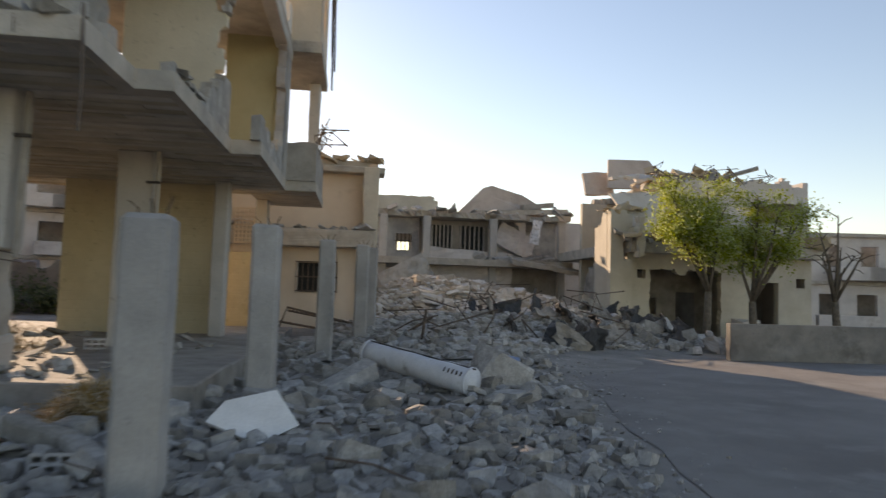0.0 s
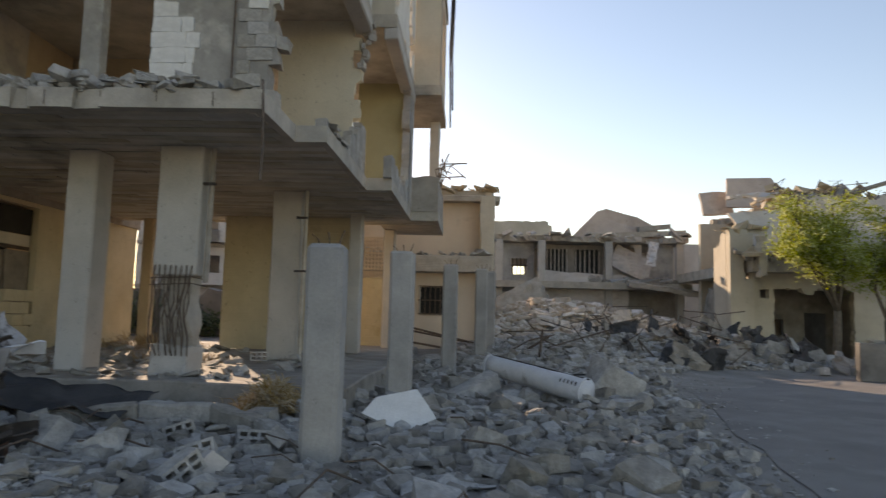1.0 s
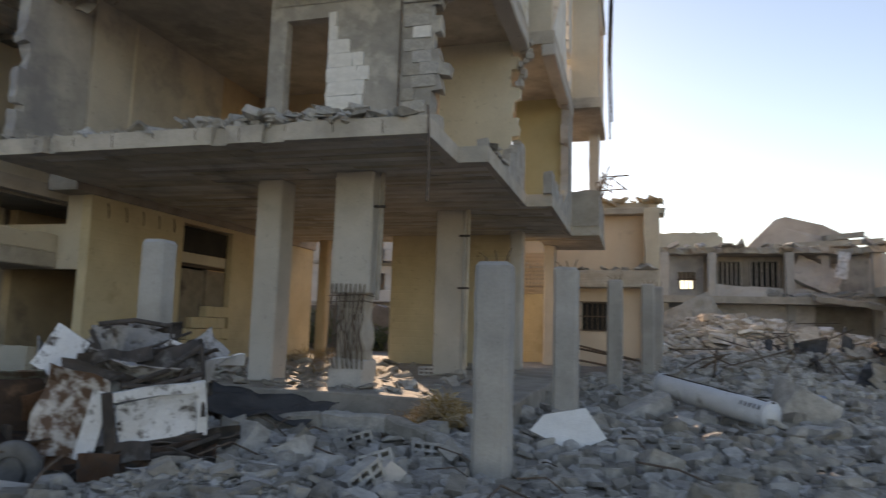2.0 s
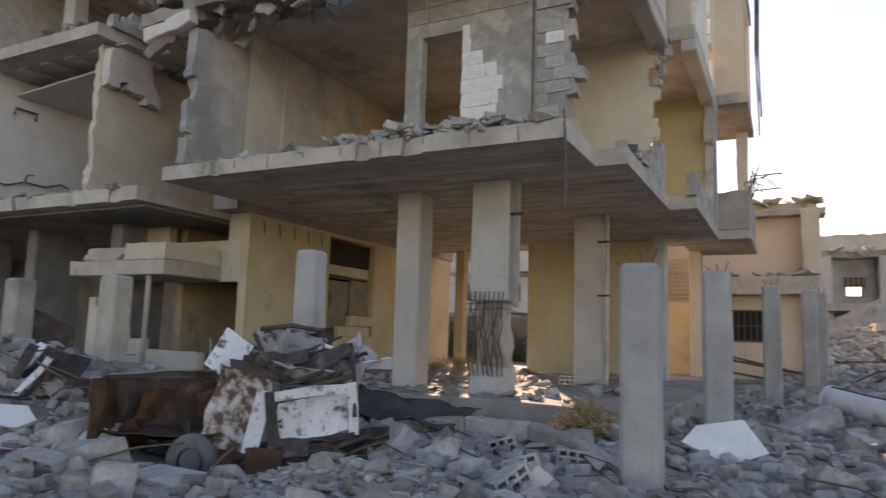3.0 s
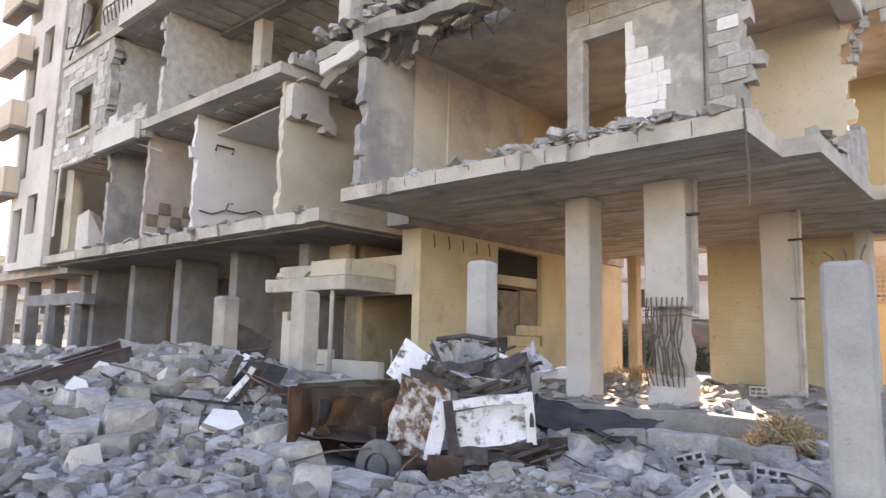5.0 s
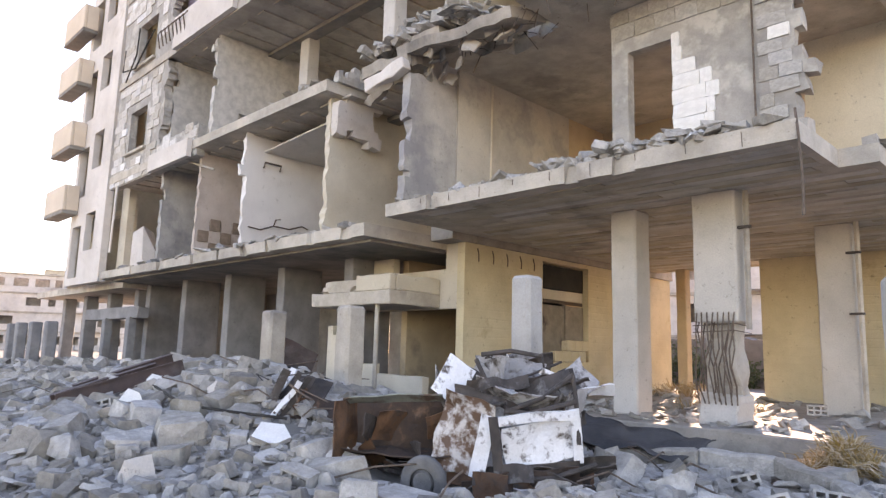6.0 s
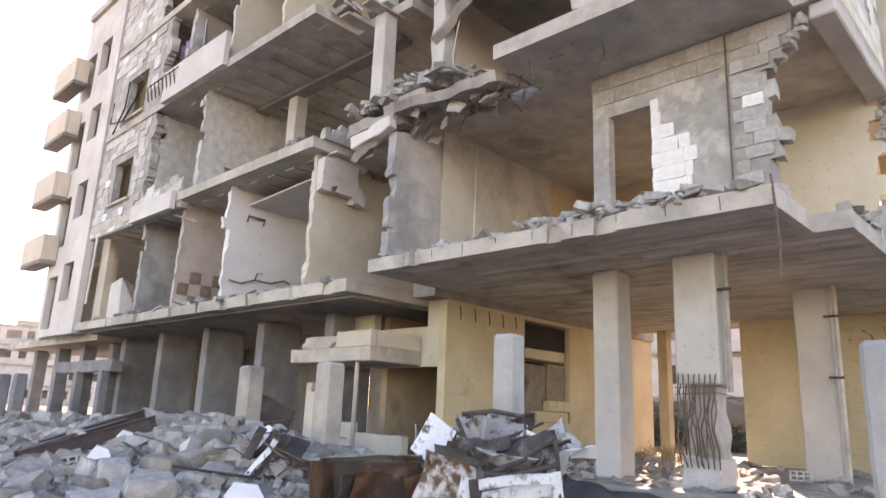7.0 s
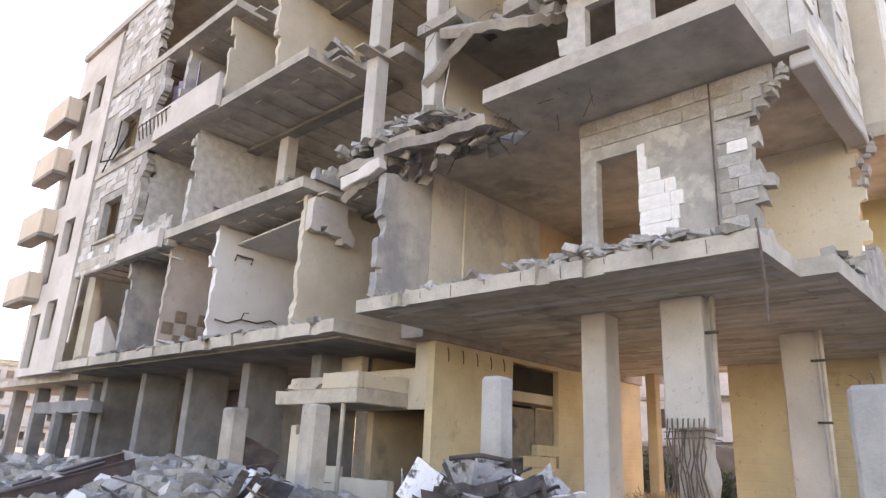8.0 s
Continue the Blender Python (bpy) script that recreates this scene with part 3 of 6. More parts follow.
for x in (0.7, 3.0, 6.6, 10.4):
    column(x, x + 0.4, 36.2, 36.6, 0, 5.7, ruin)
ruin_e = thing("house", "shelled two-storey house with blown-out walls", "ruin")
wall_x(10.5, 18.6, 27, 0, 3.5, 0.3, PLASTER, ruin_e, holes=[(15.9, 17.1, 0, 2.5), (10.9, 11.25, 2.5, 2.85), (17.9, 18.3, 2.3, 2.7)], broken=lambda x, z: 11.5 < x < 14.6 and z < 2.9 + 0.4 * noise.noise(Vector((x * 2, z, 0))))
wall_x(11.6, 18.6, 27.2, 3.96, 7.1, 0.3, PLASTER_PALE, ruin_e, holes=[(17.1, 18.1, 4.9, 5.7)], broken=lambda x, z: z > 6.75 + 0.3 * noise.noise(Vector((x * 1.4, z, 0))) - 0.45 * max(0, 13.2 - x) or (16.0 < x < 18.3 and 5.0 + 0.5 * noise.noise(Vector((x * 2, 3, 0))) < z < 5.9 + 0.4 * noise.noise(Vector((x * 2, 7, 0)))))
slab(lambda x, y: True, 10.3, 18.8, 26.2, 36, 3.5, 0.45, CONCRETE_PALE, ruin_e)
slab(lambda x, y: True, 11.3, 18.8, 28, 36, 6.3, 0.3, CONCRETE_PALE, ruin_e, broken=lambda x, y: x < 12.0 + 0.8 * noise.noise(Vector((y * 0.7, 5, 2))))
wall_x(10.6, 18.8, 33, 0, 6.3, 0.3, PLASTER, ruin_e)
wall_y(27.05, 28.4, 9.6, 0, 6.0, 0.3, PLASTER, ruin_e, broken=lambda y, z: z > 4.9 - 0.3 * abs(y - 28) + 0.8 * noise.noise(Vector((y * 0.9, z, 3))))
# dark colour stands for the shade this wall lies in
low = solid("garden_wall", 9.9, 16.0, 18.4, 18.65, 0, 1.05, SHADED_CONCRETE, None, worn=0.03)
tagged(low, "low grey concrete garden wall beside the road", "wall", kind="structure")

# ---- more of building A ----
def n1(a, b, c=0.0):
    return noise.noise(Vector((a, b, c)))


wall_x(-4.6, -2.75, 12.83, 4.24, 7.45, 0.18, CREAM, block_a, broken=lambda x, z: x > -2.98 + 0.16 * n1(z * 1.7, 5), step=0.16, label="cream plaster wall")
wall_x(-3.6, -2.23, 16.55, 4.24, 7.45, 0.18, OCHRE, block_a, label="olive-yellow plaster wall")
wall_y(16.1, 17.45, -2.42, 4.24, 7.45, 0.19, PLASTER_GREY, block_a, broken=lambda y, z: y < 16.35 + 0.25 * n1(z * 2.1, 8), step=0.16)
wall_y(12.95, 16.2, -2.4, 4.24, 5.0, 0.17, MORTAR, block_a, broken=lambda y, z: z > 4.45 + 0.4 * n1(y * 1.6, 2) + 0.3 * abs(y - 14.6) / 1.6, step=0.14)
wall_y(9.4, 13.0, -2.95, 4.24, 5.3, 0.17, MORTAR, block_a, broken=lambda y, z: z > 4.3 + 0.9 * smooth(10.6, 12.9, y) + 0.3 * n1(y * 2.2, 4), step=0.14)
wall_y(17.5, 20.6, -1.66, 4.24, 5.35, 0.14, CONCRETE, block_a, name="parapet", broken=lambda y, z: z > 5.1 + 0.3 * n1(y * 2, 1), step=0.18)
wall_x(-2.23, -1.52, 17.36, 4.24, 5.35, 0.14, CONCRETE, block_a, name="parapet", broken=lambda x, z: z > 5.15 + 0.2 * n1(x * 3, 1), step=0.15)
column(-1.95, -1.65, 19.9, 20.2, 5.3, 7.45, worn=0.03)
column(-3.05, -2.7, 9.4, 12.9, 7.2, 7.45, worn=0.02, name="edge_beam")
column(-2.5, -2.2, 13.1, 17.4, 7.2, 7.45, worn=0.02, name="edge_beam")
# upper floors on the street side
facings_a = []
for z0, z1, s in ((7.73, 10.9, 0), (11.18, 14.2, 3)):
    wall_y(9.45, 13.0, -2.98, z0, z1, 0.2, STONE, block_a, holes=[(10.5, 11.7, z0 + 0.9, z1 - 0.5)], label="pale stone-clad wall")
    for c in range(int((z1 - z0) / 0.3)):
        y = 9.5 + (0.22 if c % 2 else 0)
        while y < 12.9:
            w = min(rng.uniform(0.4, 0.55), 12.95 - y)
            z = z0 + 0.16 + 0.3 * c
            if not (10.3 < y + w and y < 11.75 and z0 + 0.75 < z < z1 - 0.35) and rng.random() < 0.9:
                facings_a.append((-2.765, y + w / 2, z, 0.04, w - 0.012, 0.288))
            y += w
    wall_y(13.2, 17.3, -2.45, z0, z1, 0.2, FACING_CREAM, block_a, broken=lambda y, z: n1(y * 0.9, z * 0.9, s) > 0.2, step=0.2, label="pale stone-clad wall")
    wall_y(17.45, 20.6, -1.75, z0, z1, 0.2, PEACH, block_a, holes=[(18.4, 19.6, z0 + 0.8, z1 - 0.5)])
    wall_x(-2.95, -2.3, 13.15, z0, z1, 0.2, PLASTER, block_a)
    wall_x(-2.4, -1.55, 17.42, z0, z1, 0.2, PLASTER, block_a)
    wall_x(-7.35, -3.0, 9.5, z0, z1, 0.2, STONE, block_a, holes=[(-6.55, -5.9, z0, z0 + 2.3), (-5.2, -3.9, z0 + 0.7, z1 - 0.5)],
           broken=lambda x, z: x < -7.0 + 0.3 * n1(z * 2, s), step=0.2, label="pale stone-clad wall")
    wall_y(9.6, 18.4, -10.5, z0, z1, 0.2, PLASTER, block_a)
    wall_x(-10.3, -3, 14.5, z0, z1, 0.2, TAN, block_a)
    column(-10.6, -10.2, 9.1, 9.5, z0, z1, worn=0.05)
# a sagging piece of the second floor
bm = bmesh.new()
bmesh.ops.create_grid(bm, x_segments=14, y_segments=6, size=1.0)
for v in bm.verts:
    v.co = jit((v.co.x * 1.5, v.co.y * 0.5, 0), 0.09, 2.6) + Vector((0, 0, -0.08 * (v.co.x + 1)))
ex = bmesh.ops.extrude_face_region(bm, geom=bm.faces[:])
bmesh.ops.translate(bm, verts=[q for q in ex["geom"] if isinstance(q, bmesh.types.BMVert)], vec=(0, 0, 0.2))
bmesh.ops.recalc_face_normals(bm, faces=bm.faces[:])
bm.transform(pose(-9.2, 8.4, 7.45, 14, 0, 0))
part("fallen_slab_piece", bm, CONCRETE, block_a)
for k in range(26):
    r = random.Random(100 + k)
    x, y = r.uniform(-9.6, -7.5), r.uniform(8.2, 9.4)
    rod("rebar", [(x, y, 7.5), (x + r.uniform(-.1, .1), y - r.uniform(.1, .4), 7.45), (x + r.uniform(-.2, .2), y - r.uniform(.2, .6), 7.45 - r.uniform(-0.1, .5))], 0.008, REBAR, block_a)

# wall opening with door and blocks in the yellow wall
solid("door_leaf", -10.9, -10.85, 14.03, 14.84, 0.95, 2.72, DOOR, block_a, "dark burnt door leaf", bevel=0.01)
solid("door_leaf", -10.93, -10.88, 13.0, 14.0, 0.95, 2.7, DOOR, block_a, "dark burnt door leaf", bevel=0.01)
solid("door_panel", -10.92, -10.87, 12.95, 14.85, 2.84, 3.09, PLASTER, block_a, bevel=0.01)
solid("transom", -10.93, -10.88, 12.95, 14.85, 2.75, 2.83, WOOD, block_a, bevel=0.01)
# near-black sheet painted as the unlit opening above the door
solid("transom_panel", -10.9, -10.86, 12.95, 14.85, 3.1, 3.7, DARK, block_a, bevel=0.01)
UNIT = []
for k in range(4):
    bm = bmesh.new()
    bmesh.ops.create_cube(bm, size=1.0)
    bmesh.ops.bevel(bm, geom=bm.edges[:], offset=0.05, segments=1, affect="EDGES")
    for v in bm.verts:
        v.co = jit(v.co + Vector((k * 3.1, 0, 0)), 0.06, 1.7) - Vector((k * 3.1, 0, 0))
    me = bpy.data.meshes.new("block")
    bm.to_mesh(me)
    bm.free()
    UNIT.append(me)


def block(x, y, z, sx, sy, sz, mat, parent, r, tilt=0.0, name="block"):
    """One masonry block on a shared mesh."""
    me = UNIT[r.randrange(4)]
    ob = new(name, me)
    if not me.materials:
        me.materials.append(mat)
    ob.material_slots[0].link = "OBJECT"
    ob.material_slots[0].material = mat
    ob.location, ob.scale = (x, y, z), (sx, sy, sz)
    ob.rotation_euler = (r.uniform(-tilt, tilt), r.uniform(-tilt, tilt), r.uniform(-tilt, tilt))
    ob.parent = parent
    return ob


r = random.Random(5)
for x, y, z, sx, sy, sz in facings_a:
    block(x, y, z, sx, sy, sz, FACING_CREAM, block_a, r, 0.008, "facing_stone")
for c in range(5):
    for k in range(7 - c):
        block(-10.8, 14.75 - 0.34 * k - 0.17 * (c % 2), 0.62 + 0.27 * c, 0.2, 0.33, 0.255, YELLOW, block_a, r, 0.02)
# courses on the upper wall: grey blocks, and the white ones beside the opening
for c in range(15):
    z = 4.36 + 0.205 * c
    edge = -3.74 + 0.25 * n1(z * 1.9, 3, 1) + max(0, z - 6.5) * 0.5
    x = -4.22 + (0.15 if c % 2 else 0.0)
    while x + 0.12 < edge:
        w = min(r.uniform(0.2, 0.42), edge - x)
        if r.random() < 0.92:
            block(x + w / 2, 9.45 - r.uniform(0, 0.02), z, w - 0.012, 0.05, 0.195, STONE_WHITE if 9 <= c <= 13 and -4.15 + 0.1 * (c - 9) < x < -3.75 + 0.17 * (c - 9) else BLOCKWORK, block_a, r, 0.02)
        x += w
for c in range(10):
    z = 4.37 + 0.245 * c
    right = -4.85 + 0.14 * n1(c * 0.9, 2) - (0.25 if c == 7 else 0) - (0.55 if c > 7 else 0)
    x = -5.55
    while x < right - 0.1:
        w = min(r.uniform(0.35, 0.6), right - x)
        block(x + w / 2, 9.44, z, w - 0.008, 0.06, 0.238, STONE_WHITE, block_a, r, 0.006)
        x += w
for k in range(9):
    block(-6.5 + 0.36 * k, 9.44, 7.3, 0.35, 0.03, 0.25, BLOCKWORK, block_a, r, 0.02)
    if k < 6:
        block(-6.4 + 0.37 * k, 9.44, 7.02, 0.36, 0.03, 0.27, BLOCKWORK, block_a, r, 0.02)
rod("conduit", [(-4.27, 9.4, 4.3), (-4.26, 9.4, 7.4)], 0.016, REBAR, block_a)
# hanging bars and cloth on the slab edge
for k in range(9):
    x = -9.6 + 0.72 * k
    rod("bar_end", [(x, 7.7, 4.21), (x + 0.01, 7.69, 4.12 - 0.05 * (k % 3))], 0.006, REBAR, block_a)
rod("cable", [(-3.25, 7.8, 4.4), (-3.2, 7.7, 4.1), (-3.18, 7.72, 3.5), (-3.2, 7.74, 3.1)], 0.018, REBAR, block_a)
for k, (x, y) in enumerate(((-1.3, 18.0), (-1.24, 18.3), (-1.32, 19.0))):
    rod("cable", [(x, y, 14.0), (x + 0.03, y, 11.0), (x - 0.02, y, 9.0), (x + 0.02, y, 7.6 - 0.3 * k)], 0.026, DARK, block_a)
for k in range(10):
    q = random.Random(40 + k)
    rod("rebar", [(-1.6, 18 + 0.2 * k, 5.2), (-1.5 + q.uniform(-.2, .3), 18 + 0.2 * k + q.uniform(-.3, .3), 5.6 + q.uniform(0, .5)), (-1.2 + q.uniform(-.3, .5), 18 + 0.2 * k, 5.4 + q.uniform(0, .6))], 0.02, REBAR, block_a)
# the screen wall seen between the columns
lat = thing("breeze_block_screen", "ochre pierced breeze-block screen wall", "screen", at=(0.22, 0, 0))
lv, lf = [], []
for i in range(7):
    for rect in ((-4.25 + 0.11 * i, -4.22 + 0.11 * i, 2.65, 3.95),):
        a, b = box_data(rect[0], rect[1], 21.0, 21.1, rect[2], rect[3])
        lf += [tuple(k + len(lv) for k in q) for q in b]
        lv += a
for j in range(11):
    a, b = box_data(-4.25, -3.56, 21.0, 21.1, 2.65 + 0.127 * j, 2.69 + 0.127 * j)
    lf += [tuple(k + len(lv) for k in q) for q in b]
    lv += a
link("lattice", lv, lf, PEACH, lat)
solid("wall_panel", -4.35, -3.5, 20.98, 21.15, 0.3, 2.64, YELLOW, lat)
solid("wall_panel", -5.6, -4.36, 20.98, 21.15, 0.3, 4.0, YELLOW, lat)

# ---- more of building B ----
FACING = material("stone_facing", (0.46, 0.42, 0.37), (0.62, 0.57, 0.50), 4.0, vary=0.2, bump=0.4)
r = random.Random(11)
for x0, x1, z0, z1, holes in ((-26.6, -19.6, 7.05, 10.7, (-25.3, -23.6, 8.0, 9.7)), (-26.6, -21.5, 10.8, 14.2, (-25.2, -23.4, 11.2, 13.0)), (-26.6, -22.8, 14.5, 17.7, (-30, -29, 0, 1))):
    for c in range(int((z1 - z0) / 0.26)):
        z = z0 + 0.26 * c
        x = x0 + (0.2 if c % 2 else 0)
        lim = -22.6 + 0.5 * n1(z * 1.4, 9) if z > 8.0 else x1
        while x < min(lim, x1) - 0.3:
            w = r.uniform(0.36, 0.55)
            inside_hole = holes[0] < x + w and x < holes[1] and holes[2] < z + 0.26 and z < holes[3]
            if not inside_hole and n1(x * 0.5, z * 0.5, 3) < 0.22 and r.random() < 0.9:
                d = r.uniform(0.015, 0.045)
                block(x + w / 2, 7.8 - d / 2, z + 0.12, w - 0.012, d, 0.248, FACING if r.random() < 0.93 else STONE_WHITE, block_b, r, 0.01, "facing_stone")
            x += w
for x, z in ((-25.2, 8.1), (-25.1, 11.3)):
    solid("window_sill", x - 0.1, x + 1.7, 7.68, 7.9, z - 0.1, z, CONCRETE_PALE, block_b)
    wall_x(x - 0.3, x + 1.9, 10.5, z - 0.9, z + 2.2, 0.1, CONCRETE, block_b)
TILE = material("brown_tile", (0.20, 0.14, 0.10), (0.28, 0.20, 0.15), 3.0, rough=0.5)
# bath wall and ceiling pieces in the open rooms
wall_y(8.0, 9.2, -13.0, 7.46, 8.5, 0.2, MORTAR, block_b, broken=lambda y, z: z > 7.75 + 0.35 * n1(y * 3, 2), step=0.15)
wall_y(8.1, 9.4, -13.15, 6.0, 7.2, 0.25, PLASTER_PALE, block_b, broken=lambda y, z: n1(y * 1.4, z * 1.4, 6) > 0.12 or z < 6.2 + 0.2 * n1(y * 2, 7), step=0.15)
solid("hung_ceiling", -17.0, -13.4, 8.6, 12.5, 6.75, 6.8, PLASTER_PALE, block_b, turn=pose(-17, 8.6, 6.8, 0, -3, 0) @ pose(17, -8.6, -6.8))
r = random.Random(3)
for j in range(5):
    for k in range(3):
        if (j + k) % 2:
            block(-19.72, 8.3 + 0.36 * j, 4.3 + 0.36 * k, 0.03, 0.34, 0.34, TILE, block_b, r, 0.0, "tile")
rod("pipe", [(-16.95, 8.25, 4.62), (-16.93, 8.6, 4.58), (-16.93, 9.0, 4.74), (-16.93, 9.5, 4.72), (-16.93, 9.9, 4.86), (-16.93, 10.1, 4.8)], 0.022, REBAR, block_b)
rod("pipe", [(-16.94, 9.0, 4.74), (-16.92, 9.05, 4.92), (-16.93, 9.2, 4.95)], 0.018, REBAR, block_b)
rod("bracket", [(-16.96, 8.6, 6.3), (-16.9, 8.6, 6.45), (-16.9, 9.1, 6.45), (-16.96, 9.1, 6.3)], 0.03, REBAR, block_b)
rod("hanging_pipe", [(-25.6, 7.7, 7.0), (-25.65, 7.68, 4.6)], 0.05, PLASTER_PALE, block_b)
rod("hanging_pipe", [(-20.8, 8.0, 7.1), (-18.9, 8.1, 6.5)], 0.03, CONCRETE, block_b)
rod("hanging_cable", [(-26.0, 7.65, 12.2), (-25.6, 7.5, 11.2), (-24.4, 7.5, 11.0), (-23.2, 7.6, 12.1)], 0.03, DARK, block_b)
rod("hanging_cable", [(-24.6, 7.6, 12.6), (-24.4, 7.5, 11.5), (-25.2, 7.5, 10.7)], 0.03, DARK, block_b)
for k in range(8):
    rod("bent_railing", [(-22.6 + 0.28 * k, 7.6, 11.2), (-22.6 + 0.28 * k, 7.5, 11.65), (-22.3 + 0.28 * k, 7.5, 11.7)], 0.025, REBAR, block_b)
bm = bmesh.new()
bmesh.ops.create_grid(bm, x_segments=24, y_segments=8, size=1.0)
for v in bm.verts:
    v.co = Vector((-21.6 + v.co.x * 1.0, 8.4 + 0.08 * math.sin(v.co.x * 18), 12.9 + v.co.y * 1.0 * (0.8 + 0.2 * v.co.x)))
part("torn_curtain", bm, LILAC, block_b, "faded lilac curtain")
bm = hull(0.55, 0.4, 0.7, 18)
bm.transform(pose(-23.6, 8.2, 4.6))
part("fallen_plaster", bm, PLASTER_PALE, block_b)
wall_x(-31.2, -26.7, 8.7, 4.0, 6.6, 0.2, PLASTER, block_b, holes=[(-30.8, -27.2, 4.0, 6.4)])
wall_x(-31.2, -26.6, 12.0, 3.8, 17.5, 0.2, CONCRETE, block_b)
wall_y(8.16, 12.0, -31.3, 3.8, 17.8, 0.15, PLASTER, block_b)
for k in range(4):
    x = -27.6 - 3.0 * k
    column(x, x + 0.4, 9.4, 9.9, 0.0, 3.5, block_b, CONCRETE_GREY)
solid("fallen_beam", -30.5, -25.0, 8.6, 9.0, 2.35, 2.75, CONCRETE_GREY, block_b, worn=0.05)
column(-28.2, -27.9, 8.5, 8.8, 0, 2.4, block_b, CONCRETE_GREY)
column(-25.8, -25.5, 8.5, 8.8, 0, 2.4, block_b, CONCRETE_GREY)
# wall added behind the wing to keep daylight out of its ground floor
wall_x(-33.0, -30.2, 12.6, 0.0, 3.5, 0.2, CONCRETE_GREY, block_b)
# entrance: post, low block walls, broken inner wall
rod("post", [(-12.0, 8.75, 0.6), (-12.0, 8.75, 2.42)], 0.05, CONCRETE_PALE, block_b, "grey steel post")
wall_x(-14.4, -11.0, 9.2, 0.3, 2.0, 0.18, PLASTER, block_b, broken=lambda x, z: z > 1.15 + 0.75 * smooth(-13.0, -13.9, x) - 0.2 * smooth(-12.8, -12.4, x) + 0.1 * n1(x * 3, 0), step=0.2, rough=0.02)
bm = hull(0.7, 0.45, 0.16, 20)
bm.transform(pose(-13.2, 9.1, 2.85))
part("debris", bm, CONCRETE_PALE, block_b)
for k in range(16):
    r = random.Random(300 + k)
    bm = hull(r.uniform(.08, .22), r.uniform(.08, .2), r.uniform(.05, .14), 14, r)
    bm.transform(pose(r.uniform(-14.2, -11.6), r.uniform(8.65, 9.2), 2.8))
    part("debris", bm, CONCRETE_PALE, block_b)


# ---- wrecked van ----
def crumple(w, h, amp, seed, th=0.012, nx=12, ny=8, curve=0.0):
    """A dented metal panel in the x-z plane, centred on the origin."""
    bm = bmesh.new()
    bmesh.ops.create_grid(bm, x_segments=nx, y_segments=ny, size=0.5)
    for v in bm.verts:
        p = Vector((v.co.x * w, 0, v.co.y * h))
        d = noise.noise_vector(Vector((p.x * 3.2, seed * 7.7, p.z * 3.2))) * amp + noise.noise_vector(Vector((p.x * 8, seed * 3.3, p.z * 8))) * amp * 0.35
        v.co = p + Vector((d.x * 0.5, d.y - curve * (2 * v.co.y) ** 2, d.z * 0.5))
    ex = bmesh.ops.extrude_face_region(bm, geom=bm.faces[:])
    bmesh.ops.translate(bm, verts=[q for q in ex["geom"] if isinstance(q, bmesh.types.BMVert)], vec=(0, th, 0))
    bmesh.ops.recalc_face_normals(bm, faces=bm.faces[:])
    return bm


van = thing("wrecked_van", "crushed burnt-out small white van with rusted bed, lying in rubble", "vehicle", at=(-5.42, 4.6, 0.04))
van.scale = (1.02, 1.02, 1.16)
van.rotation_euler = (0, 0, radians(38))


def van_panel(name, w, h, amp, seed, mat, m, label="", curve=0.0):
    bm = crumple(w, h, amp, seed, curve=curve)
    bm.transform(m)
    return part(name, bm, mat, van, label)


van_panel("door", 0.66, 0.34, 0.05, 1, WHITE_RUST, pose(0.68, -0.16, 0.50, 12, -9, 3), "dented white door spotted with rust", 0.04)
for (x0, z0, x1, z1) in ((-0.36, -0.24, 0.38, -0.17), (-0.36, 0.16, 0.40, 0.24), (-0.42, -0.24, -0.33, 0.24), (0.33, -0.2, 0.42, 0.24)):
    bm = crumple(x1 - x0, z1 - z0, 0.03, x0 * 9 + z1, nx=6, ny=2, th=0.03)
    bm.transform(pose(0.66, -0.2, 0.50, 8, -7, 3) @ pose((x0 + x1) / 2, -0.02, (z0 + z1) / 2))
    part("door_frame", bm, BURNT if z1 < 0 or x0 < -0.4 else WHITE_RUST, van)
van_panel("pillar", 0.14, 0.52, 0.03, 2, WHITE_RUST, pose(0.16, -0.2, 0.45, 0, 12, 0))
van_panel("fender", 0.5, 0.62, 0.09, 3, material("flaked_paint", (0.45, 0.42, 0.40), (0.62, 0.58, 0.55), 3.0, rough=0.6, stain=(0.11, 0.055, 0.03), stain_at=0.47, stain_scale=8.0), pose(-0.02, -0.12, 0.55, 6, 14, -8), "rust-eaten white front wing", 0.06)
van_panel("bonnet", 0.30, 0.36, 0.03, 4, WHITE_RUST, pose(-0.15, 0.03, 0.98, -18, 30, 0), "bent white bonnet plate standing on edge")
van_panel("bonnet", 0.36, 0.40, 0.06, 14, BURNT, pose(-0.12, 0.10, 0.95, -18, 30, 0))
van_panel("bonnet", 0.2, 0.34, 0.03, 24, SCRAP, pose(-0.29, 0.12, 0.92, -18, 30, 70))
